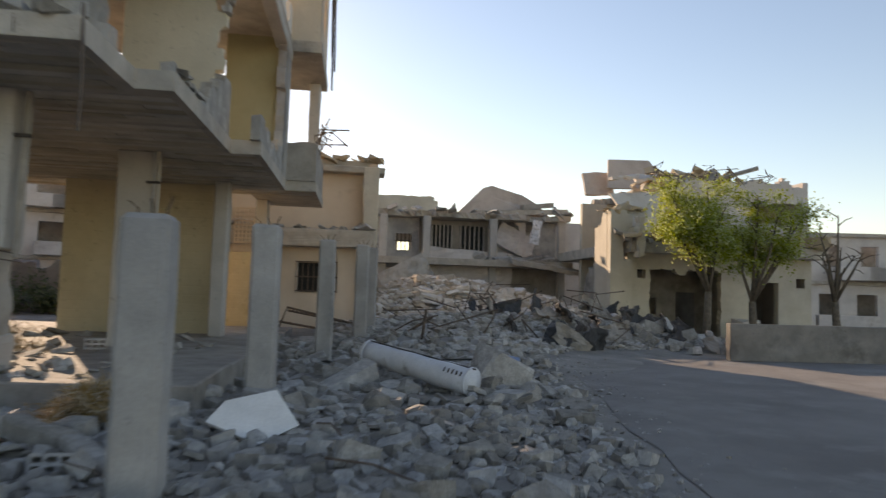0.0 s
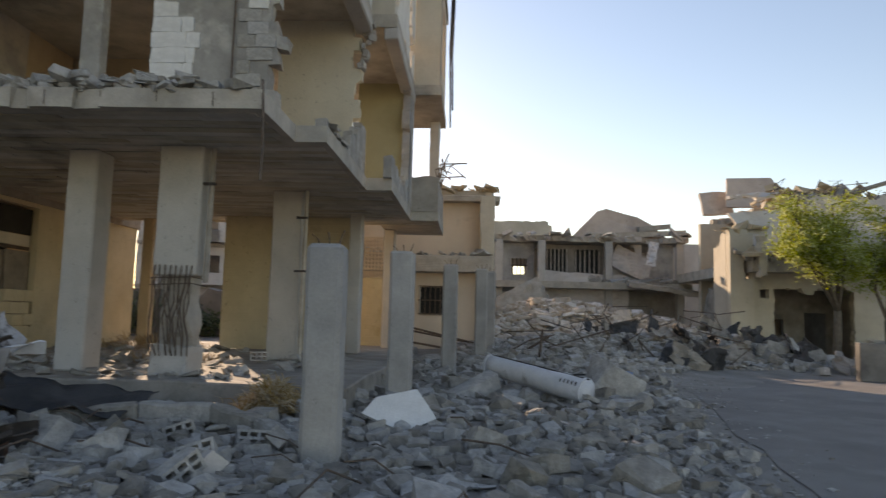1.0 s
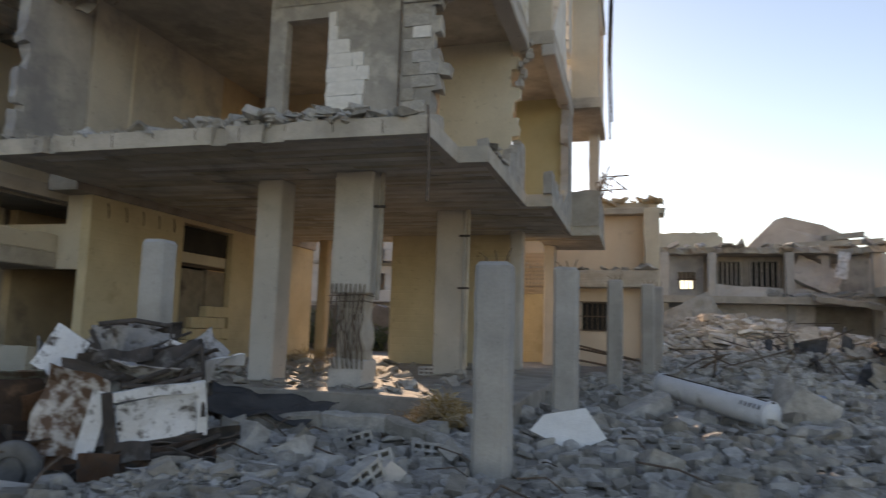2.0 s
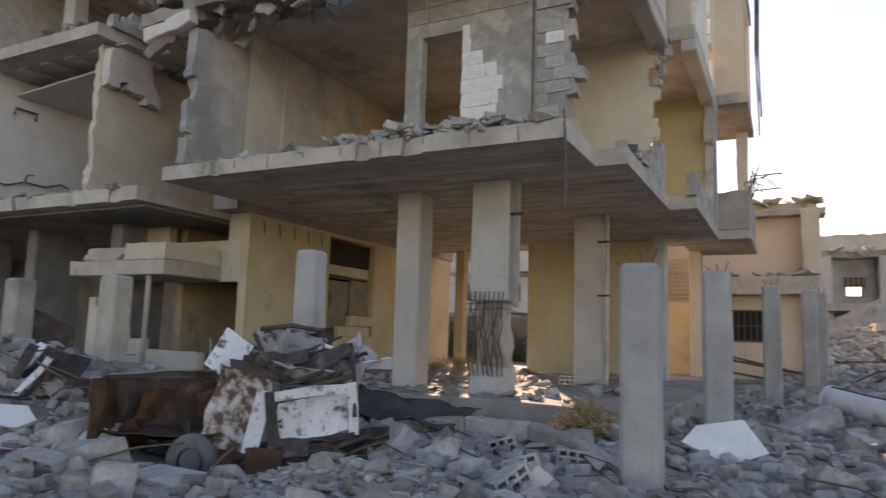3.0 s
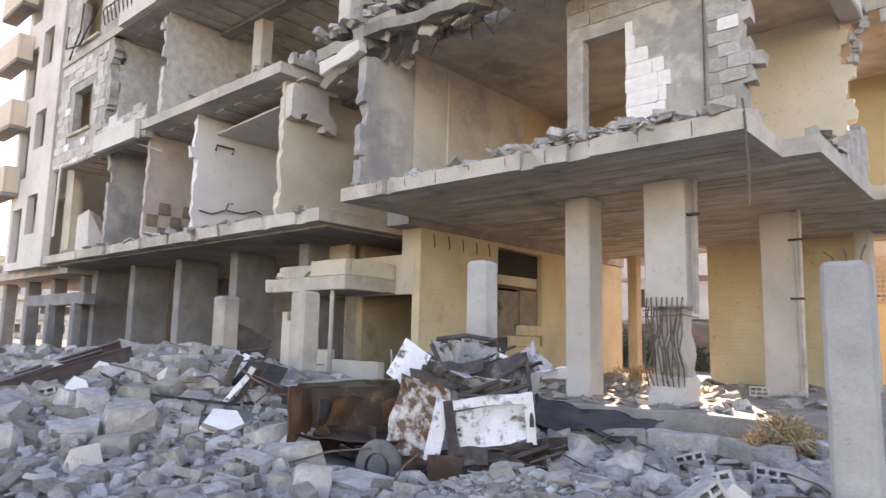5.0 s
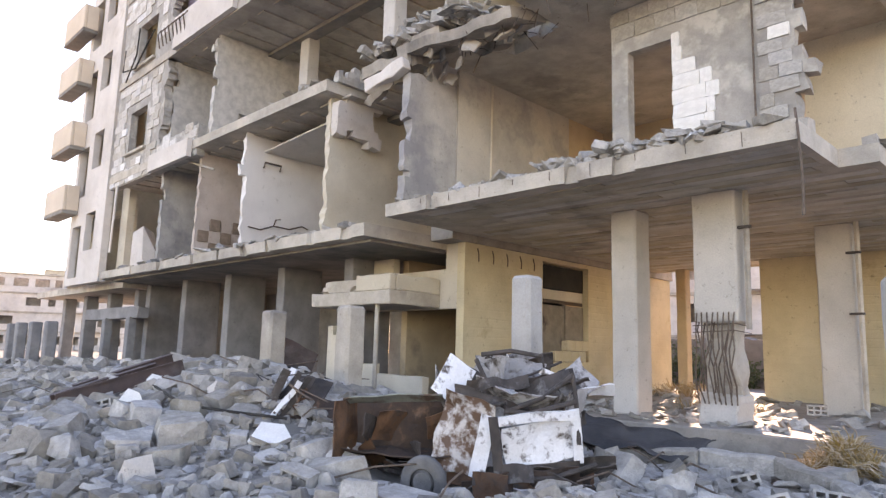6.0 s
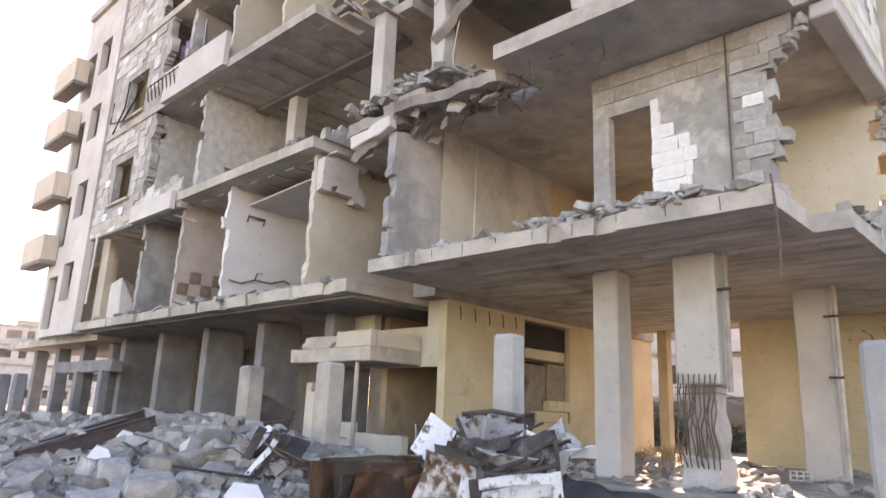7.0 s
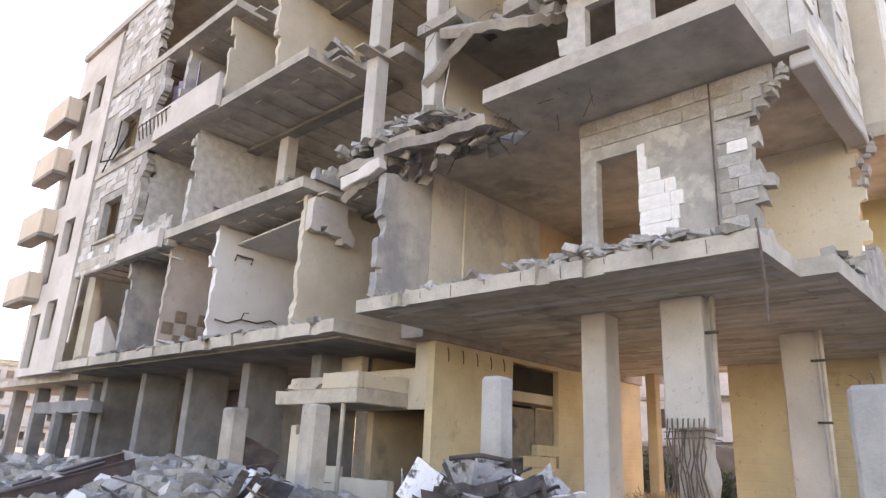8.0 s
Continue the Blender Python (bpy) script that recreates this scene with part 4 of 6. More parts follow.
for k, (x, y, z, a, b, c, w, h, s) in enumerate(((0.42, 0.35, 1.02, -30, 5, 0, 0.75, 0.34, 5), (0.5, 0.1, 0.80, 62, 8, 0, 0.9, 0.5, 6), (0.85, 0.25, 0.86, -20, -35, 20, 0.6, 0.34, 7), (0.2, 0.3, 0.85, 20, 30, 10, 0.55, 0.4, 8), (0.75, 0.0, 0.22, 12, -6, 0, 1.3, 0.22, 9), (0.55, -0.1, 0.12, 30, -3, 0, 1.2, 0.2, 10))):
    van_panel("crushed_panel", w, h, 0.10, s, (SCRAP, SCRAP, BURNT, SCRAP, BURNT, SHADED_RUST)[k], pose(x, y, z, a, b, c))
van_panel("roof_panel", 0.72, 0.46, 0.07, 12, SCRAP, pose(0.40, 0.46, 1.0, -22, -3, 0), "scorched grey-white roof panel")
# rusted bed side and floor, with the bed's shade in their colour
van_panel("bed_side", 1.15, 0.55, 0.05, 11, SHADED_RUST, pose(-0.72, 0.35, 0.5, 0, 0, 4), "brown rusted bed side")
van_panel("bed_side", 0.55, 0.62, 0.05, 15, RUST, pose(-1.18, -0.1, 0.48, 0, 0, 82))
van_panel("bed_rail", 0.98, 0.16, 0.03, 16, material("grey_green_paint", (0.16, 0.17, 0.15), (0.25, 0.26, 0.23), 3.0, stain=(0.1, 0.06, 0.04), stain_at=0.55, stain_scale=4.0), pose(-0.72, -0.08, 0.80, 70, -3, 0), "bent grey-green bed rail")
van_panel("bed_floor", 1.1, 0.6, 0.06, 17, SHADED_RUST, pose(-0.7, 0.1, 0.34, 85, 0, 0))
for k in range(16):
    r = random.Random(500 + k)
    p = Vector((r.uniform(-0.1, 1.1), r.uniform(-0.1, 0.5), r.uniform(0.3, 1.05)))
    rod("bent_tube", [p, p + Vector((r.uniform(-.3, .3), r.uniform(-.1, .1), r.uniform(-.15, .2))), p + Vector((r.uniform(-.5, .5), r.uniform(-.2, .2), r.uniform(-.3, .2)))], r.uniform(0.008, 0.02), BURNT, van)
for k in range(9):
    r = random.Random(540 + k)
    p = Vector((r.uniform(-1.0, -0.2), r.uniform(-0.1, 0.3), r.uniform(0.15, 0.6)))
    bm = crumple(r.uniform(.2, .4), r.uniform(.1, .3), 0.08, k + 30, nx=6, ny=5)
    bm.transform(Matrix.Translation(p) @ pose(0, 0, 0, r.uniform(0, 90), r.uniform(0, 90), r.uniform(0, 90)))
    part("scrap", bm, RUST if k % 2 else BURNT, van)


def wheel(x, y, z, rad):
    bm = bmesh.new()
    prof = [(0.55, -0.07), (0.85, -0.085), (0.98, -0.06), (1.0, 0), (0.98, 0.06), (0.85, 0.085), (0.55, 0.07)]
    rings = [[bm.verts.new((rad * p * math.cos(a), q * rad * 3, rad * p * math.sin(a))) for p, q in prof] for a in [2 * math.pi * k / 28 for k in range(28)]]
    for a, b in zip(rings, rings[1:] + rings[:1]):
        for k in range(len(prof) - 1):
            bm.faces.new((a[k], a[k + 1], b[k + 1], b[k]))
    bmesh.ops.recalc_face_normals(bm, faces=bm.faces[:])
    bm.transform(pose(x, y, z, 8, 0, -10))
    w = part("wheel", bm, DUSTY_TYRE, van, "flat grey dusty tyre", smooth=True)
    bm = bmesh.new()
    bmesh.ops.create_cone(bm, cap_ends=True, segments=24, radius1=rad * 0.58, radius2=rad * 0.4, depth=rad * 0.3)
    bm.transform(pose(x, y - 0.02, z, 98, 0, -10))
    part("rim", bm, DUSTY_TYRE, w)


wheel(-0.34, -0.52, 0.2, 0.21)
rod("axle", [(-0.9, 0.2, 0.2), (-0.36, -0.2, 0.18)], 0.035, BURNT, van)
# what is left of the cab's frame
for pts in (((1.0, -0.12, 1.05), (1.03, -0.16, 0.82), (1.05, -0.2, 0.5)), ((1.0, -0.12, 1.05), (0.72, -0.13, 0.86), (0.40, -0.1, 0.74)), ((0.40, -0.1, 0.74), (0.22, -0.06, 0.9), (0.07, 0.0, 1.16)), ((0.1, 0.3, 1.2), (0.4, 0.4, 1.24), (0.72, 0.38, 1.2), (0.76, 0.3, 1.0)), ((0.36, -0.14, 0.74), (0.6, -0.18, 0.73), (1.02, -0.2, 0.84)), ((0.3, -0.24, 0.2), (0.8, -0.28, 0.24), (1.2, -0.26, 0.36)), ((0.84, -0.1, 0.8), (0.9, -0.12, 0.9), (0.84, -0.1, 0.95), (0.76, -0.1, 0.88))):
    rod("frame_tube", [Vector(p) for p in pts], 0.022, BURNT, van, sides=7)
for w, h, seed, m, mat in ((0.5, 0.24, 71, pose(0.78, 0.0, 0.92, -30, -24, 0), BURNT), (0.34, 0.3, 72, pose(1.02, 0.05, 0.78, 10, 0, 60), SCRAP), (0.9, 0.16, 73, pose(0.62, -0.26, 0.22, 25, -8, 2), SHADED_RUST), (0.7, 0.14, 74, pose(0.8, -0.3, 0.14, 40, -4, 0), SCRAP), (0.34, 0.2, 75, pose(0.24, -0.3, 0.16, 10, 0, 0), RUST)):
    van_panel("crushed_panel", w, h, 0.07, seed, mat, m)
twist = thing("twisted_metal", "tangle of bent vehicle strips sticking out of the rubble", "scrap metal", at=(-8.0, 4.15, height(-8.0, 4.15) - 0.22))
twist.scale = (1.0, 1.0, 0.82)
for k in range(9):
    r = random.Random(600 + k)
    bm = crumple(r.uniform(.06, .13), r.uniform(.5, .95), 0.05, k, nx=3, ny=9)
    bm.transform(pose(r.uniform(-.25, .3), r.uniform(-.2, .2), r.uniform(.2, .5), r.uniform(-25, 25), r.uniform(5, 40), r.uniform(-40, 40)))
    part("metal_strip", bm, (BURNT, WHITE_RUST, RUST, BURNT)[k % 4], twist)
for x, y, z, w, h, rx, ry, rz, mat in ((-0.3, 0.0, 0.42, 0.1, 1.05, -8, 22, 30, WHITE_RUST), (-0.52, -0.05, 0.32, 0.08, 0.75, 0, 26, 30, SCRAP), (-0.1, 0.25, 0.45, 0.6, 0.7, -25, 12, 35, BURNT), (-0.45, 0.3, 0.5, 0.5, 0.4, -40, -10, 20, SCRAP), (0.2, 0.25, 0.3, 0.8, 0.5, -50, 15, 35, SHADED_RUST)):
    bm = crumple(w, h, 0.07, x * 11 + z, th=0.03)
    bm.transform(pose(x, y, z, rx, ry, rz))
    part("metal_strip", bm, mat, twist)
for k in range(22):
    q = random.Random(620 + k)
    p = Vector((q.uniform(-.7, .6), q.uniform(-.2, .4), q.uniform(.1, .75)))
    rod("bent_wire", [p, p + Vector((q.uniform(-.25, .25), q.uniform(-.1, .1), q.uniform(-.1, .25))), p + Vector((q.uniform(-.5, .4), q.uniform(-.2, .2), q.uniform(-.3, .2)))], q.uniform(.006, .016), (BURNT, SCRAP, REBAR)[k % 3], twist)

# ---- dark sheet, pole and steel beams ----
bm = bmesh.new()
bmesh.ops.create_grid(bm, x_segments=26, y_segments=12, size=0.5)
for v in bm.verts:
    a, b = v.co.x + 0.5, v.co.y + 0.5
    x, y = -6.1 + 1.7 * a, 6.45 + 0.85 * b + 0.5 * a
    z = 0.36 + 0.26 * b - 0.16 * math.sin(math.pi * a) * (0.4 + 0.6 * b) + 0.30 * (1 - a) ** 2 - 0.25 * max(0, a - 0.7)
    v.co = jit(jit((x, y, z), 0.14, 1.6), 0.07, 5.0)
ex = bmesh.ops.extrude_face_region(bm, geom=bm.faces[:])
bmesh.ops.translate(bm, verts=[q for q in ex["geom"] if isinstance(q, bmesh.types.BMVert)], vec=(0, 0, -0.015))
bmesh.ops.recalc_face_normals(bm, faces=bm.faces[:])
tagged(part("tarpaulin", bm, TARP, smooth=True), "dark grey sagging tarpaulin lying on the rubble", "tarpaulin")
tagged(rod("metal_pole", [(-6.3, 6.3, 1.25), (-5.9, 6.5, 0.95), (-5.35, 6.85, 0.25)], 0.02, BURNT), "thin dark bent metal pole leaning on debris", "pole")


def i_beam(a, b, h, tilt=0):
    a, b = Vector(a), Vector(b)
    ln = (b - a).length
    bm = bmesh.new()
    for (y0, y1, z0, z1) in ((-h / 2, h / 2, 0, 0.02), (-h / 2, h / 2, h * 1.6, h * 1.6 + 0.02), (-0.01, 0.01, 0.02, h * 1.6)):
        v, f = box_data(0, ln, y0, y1, z0, z1)
        vs = [bm.verts.new(p) for p in v]
        for q in f:
            bm.faces.new([vs[i] for i in q])
    d = (b - a).normalized()
    side = Vector((-d.y, d.x, 0)).normalized()
    up = d.cross(side)
    m = Matrix((( d.x, side.x, up.x, a.x), (d.y, side.y, up.y, a.y), (d.z, side.z, up.z, a.z), (0, 0, 0, 1)))
    bm.transform(m @ pose(0, 0, 0, tilt))
    bmesh.ops.recalc_face_normals(bm, faces=bm.faces[:])
    return tagged(part("steel_beam", bm, BEAM_PAINT), "dark red-brown steel beam lying across the rubble", "beam", "fallen steel beams")


for a, b, h, t in (((-12.1, 3.0), (-11.9, 4.4), 0.11, 6), ((-11.1, 2.5), (-10.9, 4.15), 0.12, -5), ((-11.7, 2.6), (-11.3, 3.9), 0.1, 10)):
    i_beam((*a, height(*a) + 0.08), (*b, height(*b) + 0.14), h, t)
bm = crumple(0.85, 0.6, 0.05, 77)
bm.transform(pose(-11.8, 6.6, 1.25, 20, 25, 40))
tagged(part("metal_sheet", bm, BEAM_PAINT), "dark brown bent metal sheet leaning on a stub", "metal sheet")

# ---- the white tank ----
tank = thing("water_tank", "long white dented metal cylinder tank lying on rubble", "tank")
ta, tb = Vector((-0.2, 12.2, 0.62)), Vector((1.3, 10.55, 0.36))
bm = bmesh.new()
tube(bm, [ta.lerp(tb, k / 10) for k in range(11)], 0.195, 28)
for v in bm.verts:
    v.co = jit(v.co, 0.03, 2.0)
part("shell", bm, TANK, tank, smooth=True)
for k in (0.02, 0.98):
    bm = bmesh.new()
    c = ta.lerp(tb, k)
    tube(bm, [c - (tb - ta).normalized() * 0.02, c + (tb - ta).normalized() * 0.02], 0.21, 28)
    part("end_rim", bm, TANK, tank)
rod("seam", [ta.lerp(tb, k / 10) + Vector((0.02, -0.05, 0.19)) for k in range(11)], 0.012, BURNT, tank)
d = (tb - ta).normalized()
for k in range(5):
    c = ta.lerp(tb, 0.80 + 0.035 * k) + Vector((-0.105, -0.125, 0.105))
    solid("label_bar", -0.012, 0.012, -0.004, 0.004, -0.035, 0.035, BURNT, tank, "dark lettering stroke", bevel=0, turn=Matrix.Translation(c) @ pose(0, 0, 0, -35, 0, -48))

# ---- large pieces in the foreground ----
def lump(x, y, sx, sy, sz, mat=CHUNK, rot=(0, 0, 0), lift=0.0, label="pale broken concrete chunk lying in the rubble", n=18, seed=0, name="concrete_chunk"):
    bm = hull(sx, sy, sz, n, random.Random(seed))
    bm.transform(pose(0, 0, 0, *rot))
    ob = part(name, bm, mat)
    ob.location = (x, y, height(x, y) + sz * 0.55 + lift)
    return tagged(ob, label, "rubble chunk", "large chunks in the rubble")


def plate(x, y, w, h, rot, mat, label, seed=0, lift=0.12):
    r = random.Random(seed)
    bm = bmesh.new()
    for k in range(5):
        a, q = 6.283 * (k + r.uniform(-.3, .3)) / 5, r.uniform(0.48, 0.68)
        for y1 in (0, 0.06):
            bm.verts.new((w * q * math.cos(a) * (1 - y1), y1, h * q * math.sin(a) * (1 - y1)))
    bmesh.ops.convex_hull(bm, input=bm.verts[:])
    ob = part("slab_fragment", bm, mat)
    ob.matrix_world = pose(x, y, height(x, y) + lift - 0.06, *rot)
    return tagged(ob, label, "slab fragment", "pale plates in the rubble")


plate(-1.35, 7.6, 0.72, 0.62, (-48, 5, 8), STONE_WHITE, "white painted slab fragment tilted on the rubble", 3, 0.28)
plate(-7.35, 3.55, 0.5, 0.34, (-58, 4, 40), STONE_WHITE, "white plaster slab fragment on the rubble", 4, 0.2)
plate(-6.3, 3.75, 0.3, 0.24, (-50, 10, 50), STONE_WHITE, "small white slab fragment on the rubble", 5, 0.16)
plate(-9.7, 2.9, 0.3, 0.4, (-30, 20, 60), STONE_WHITE, "white slab fragment standing in the rubble", 6, 0.2)
plate(-10.5, 3.6, 0.3, 0.22, (-50, 20, 60), STONE_WHITE, "small white slab fragment on the rubble", 16, 0.2)
lump(-5.95, 3.5, 0.34, 0.2, 0.14, rot=(8, -14, 35), seed=1)
lump(-4.95, 3.35, 0.26, 0.2, 0.07, rot=(4, 6, 10), seed=2)
lump(-0.1, 5.2, 0.15, 0.13, 0.13, seed=3, rot=(10, 20, 30))
lump(1.0, 5.6, 0.17, 0.14, 0.12, seed=4, rot=(10, -20, 60))
lump(-8.9, 3.4, 0.24, 0.2, 0.15, seed=5, rot=(0, 10, 30))
lump(-8.2, 2.9, 0.3, 0.24, 0.2, seed=6, rot=(10, 0, 70))
lump(-0.5, 11.3, 0.6, 0.2, 0.17, seed=7, rot=(0, -20, 40))
lump(1.9, 11.6, 0.5, 0.35, 0.35, seed=8, rot=(0, 30, 20))
lump(2.1, 12.6, 0.45, 0.4, 0.3, BLUE, (10, 10, 0), seed=9, label="dark blue crushed plastic barrel in the debris", name="plastic_barrel")
lump(-3.0, 8.6, 0.3, 0.2, 0.14, CONCRETE, seed=10)
for k in range(120):
    r = random.Random(900 + k)
    x, y = r.uniform(-12, 2.0), r.uniform(2.6, 8.4)
    if x > road_edge(y) - 0.3 or math.hypot(x + 0.7, y + 0.4) < 3.2 or math.hypot((x + 5.35) / 1.5, (y - 4.5) / 1.4) < 1:
        continue
    s = 0.06 + 0.13 * r.random() ** 2
    lump(x, y, s * r.uniform(1, 1.7), s, s * r.uniform(.5, .9), rot=(r.uniform(-25, 25), r.uniform(-25, 25), r.uniform(0, 360)), seed=k + 50)


def hollow_block(x, y, rot, lift=0.1):
    """A hollow concrete block, its six cells open."""
    w, h, dp, t = 0.32, 0.17, 0.16, 0.026
    us = [q - w / 2 for a in (0, (w - t) / 3, 2 * (w - t) / 3, w - t) for q in (a, a + t)]
    vs = [q - h / 2 for a in (0, (h - t) / 2, h - t) for q in (a, a + t)]

    def solid_at(a, c):
        return 1 if any(us[i] < a < us[i + 1] for i in (0, 2, 4, 6)) or any(vs[i] < c < vs[i + 1] for i in (0, 2, 4)) else 0
    v, f = sheet((0, -dp / 2, 0), (1, 0, 0), (0, 0, 1), (0, 1, 0), us, vs, dp, solid_at)
    ob = link("hollow_block", v, f, CHUNK)
    ob.matrix_world = pose(x, y, height(x, y) + lift, *rot)
    return tagged(ob, "grey hollow concrete block with open cells in the rubble", "block", "hollow blocks in the rubble")


for k, (x, y) in enumerate(((-3.55, 6.6), (-6.6, 4.0), (-5.9, 3.0), (-10.4, 2.8), (-12.5, 5.5), (-11.2, 4.6), (-7.8, 5.6), (-2.7, 6.4))):
    r = random.Random(700 + k)
    hollow_block(x, y, (r.uniform(-25, 25), r.uniform(-20, 20), r.uniform(10, 60)), 0.06)
for k in range(16):
    r = random.Random(760 + k)
    x, y = r.uniform(-13, -2.4), r.uniform(4.2, 7.2)
    if math.hypot(x + 0.7, y + 0.4) > 3.4 and math.hypot((x + 5.35) / 1.6, (y - 4.5) / 1.3) > 1:
        hollow_block(x, y, (r.uniform(-50, 50), r.uniform(-35, 35), r.uniform(0, 180)), 0.09)
for k in range(46):
    r = random.Random(820 + k)
    x, y = r.uniform(-13, 0.6), r.uniform(2.8, 7.6)
    if math.hypot(x + 0.7, y + 0.4) < 3.0 or math.hypot((x + 5.35) / 1.5, (y - 4.5) / 1.2) < 1:
        continue
    z, a, ln = height(x, y) + 0.1, r.uniform(0, 6.28), r.uniform(0.25, 0.9)
    d = Vector((math.cos(a), math.sin(a), 0)) * ln
    tagged(rod("rebar", [Vector((x, y, z - 0.06)), Vector((x, y, z + r.uniform(.03, .12))) + d * 0.5, Vector((x, y, z + r.uniform(-.06, .2))) + d], r.uniform(.006, .012), REBAR), "thin bent rusty bar lying in the rubble", "rebar", "thin bars in the near rubble")
for k, (x, y, q) in enumerate(((-7.3, 2.1, 0.2), (-7.7, 2.6, 0.17), (-8.3, 2.4, 0.22), (-9.3, 3.9, 0.18), (-5.1, 3.0, 0.2), (-3.6, 5.3, 0.18), (-2.6, 4.9, 0.15), (-4.3, 5.6, 0.2))):
    lump(x, y, q * 1.2, q * 0.8, q * 0.65, (PLASTER_PALE, CHUNK, CHUNK)[k % 3], (12, -15 + 9 * k, 37 * k), seed=k + 800, label="large pale broken block lying in the rubble")
hollow_block(-4.5, 12.2, (0, 0, 20), 0.5)

# fallen kerb beam in front of the plinth
kb = thing("fallen_beam", "long cracked concrete beam lying before the plinth", "beam")
pts = [Vector(p) for p in ((-5.3, 6.9, 0.32), (-4.3, 7.25, 0.42), (-3.5, 7.45, 0.40), (-2.8, 7.0, 0.32), (-2.1, 6.2, 0.22))]
for k, (a, b) in enumerate(zip(pts, pts[1:])):
    d = b - a
    m = Matrix.Translation((a + b) / 2) @ pose(0, 0, 0, 0, -math.degrees(math.atan2(d.z, d.xy.length)), math.degrees(math.atan2(d.y, d.x)))
    solid("segment", -d.length / 2 + 0.01, d.length / 2 - 0.01, -0.1, 0.1, -0.2, 0.03, CHUNK, kb, bevel=0.03, worn=0.03, turn=m)


# ---- dry weeds ----
def weeds(x, y, count, spread, seed, label):
    r = random.Random(seed)
    v, f = [], []
    for k in range(count):
        p = Vector((x + r.gauss(0, spread), y + r.gauss(0, spread * 0.6), 0))
        p.z = max(height(p.x, p.y) + 0.1, 0.5 if p.y > 8.9 else 0) + 0.3 * r.random() * math.exp(-((p.x - x) / spread) ** 2)
        d = Vector((r.uniform(-1, 1), r.uniform(-1, 1), r.uniform(-0.35, 0.9))).normalized() * r.uniform(0.12, 0.36)
        s = d.orthogonal().normalized() * 0.006
        n0 = len(v)
        mid = p + d * 0.6 + Vector((0, 0, 0.04))
        v += [p - s, p + s, mid + s, mid - s, p + d + Vector((r.uniform(-.08, .08), r.uniform(-.08, .08), -0.03))]
        f += [(n0, n0 + 1, n0 + 2, n0 + 3), (n0 + 3, n0 + 2, n0 + 4)]
    return tagged(link("dry_weeds", v, f, STRAW), label, "weeds", kind="stuff")


weeds(-3.05, 8.2, 1700, 0.2, 1, "dry straw-coloured weeds growing at the plinth")
weeds(-6.1, 12.4, 500, 0.35, 7, "dry straw-coloured weeds on the floor")
weeds(-8.6, 16.2, 700, 0.8, 3, "dry straw-coloured weeds on the floor")

# ---- debris on the open floors ----
def debris(parent, x0, x1, y0, y1, z, count, seed, big=0.16, mat=CHUNK):
    r = random.Random(seed)
    for k in range(count):
        s = 0.04 + big * r.random() ** 2
        bm = hull(s * r.uniform(1, 1.9), s * r.uniform(.7, 1.1), s * r.uniform(.15, .6), 14, r)
        u = r.random() ** 1.6
        bm.transform(pose(r.uniform(x0, x1), y0 + (y1 - y0) * u, z + s * 0.35, r.uniform(-30, 30), r.uniform(-30, 30), r.uniform(0, 360)))
        part("debris", bm, mat, parent)


debris(block_a, -9.0, -3.4, 7.8, 8.5, 4.25, 190, 1, 0.13)
debris(block_a, -7.2, -4.2, 7.85, 8.4, 4.33, 130, 2, 0.15)
debris(block_a, -10.4, -8.2, 7.8, 8.2, 4.25, 25, 3, 0.08)
debris(block_a, -2.95, -2.75, 9.5, 12.6, 4.28, 14, 4, 0.12)
debris(block_a, -10.4, -7.8, 9.2, 10.4, 7.75, 50, 5, 0.2)
debris(block_a, -10.2, -5.0, 10.0, 11.5, 11.2, 40, 6, 0.25)
debris(block_a, -10.0, -3.0, 11.0, 16.5, 0.5, 110, 7, 0.10)
debris(block_a, -9.2, -3.6, 9.3, 13.0, 0.5, 130, 17, 0.07)
debris(block_b, -25, -11.6, 7.8, 8.4, 3.98, 110, 8, 0.14)
debris(block_b, -22, -13.2, 7.8, 8.4, 7.46, 50, 9, 0.12)
debris(block_b, -13.6, -12.0, 8.2, 9.6, 11.06, 25, 10, 0.2)
bm = hull(0.22, 0.16, 0.17, 16, random.Random(2))
bm.transform(pose(-5.75, 8.7, 4.45, 10, 20, 30))
part("debris", bm, STONE_WHITE, block_a)
r = random.Random(77)
for x, y, z in ((-3.2, 9.42, 7.3), (-3.12, 9.42, 7.12), (-3.3, 9.42, 6.95), (-2.85, 12.85, 6.7), (-2.82, 12.85, 6.92), (-2.78, 12.85, 7.15), (-2.76, 12.85, 7.34), (-2.9, 12.85, 6.5)):
    for q in range(3):
        block(x + r.uniform(-.09, .09), y + r.uniform(-.02, .05), z + r.uniform(-.1, .1), r.uniform(.06, .18), 0.16, r.uniform(.06, .15), BLOCKWORK, block_a, r, 0.25)
rod("conduit", [(-10.33, 9.35, 4.3), (-10.32, 9.36, 6.2), (-10.33, 9.33, 7.4)], 0.02, CONCRETE, block_a)
rod("conduit", [(-10.29, 10.4, 4.3), (-10.29, 10.42, 7.4)], 0.03, PLASTER, block_a)
# ---- villa details ----
wx = thing("barred_window", "white-framed window behind a rusty iron grille", "window")
# pane coloured near-black for the unlit room behind the grille
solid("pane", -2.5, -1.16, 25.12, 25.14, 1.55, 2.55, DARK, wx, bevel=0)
for k in range(8):
    rod("bar", [(-2.5 + 0.19 * k, 24.95, 1.5), (-2.5 + 0.19 * k, 24.95, 2.6)], 0.02, PLASTER_PALE if k in (0, 7) else REBAR, wx)
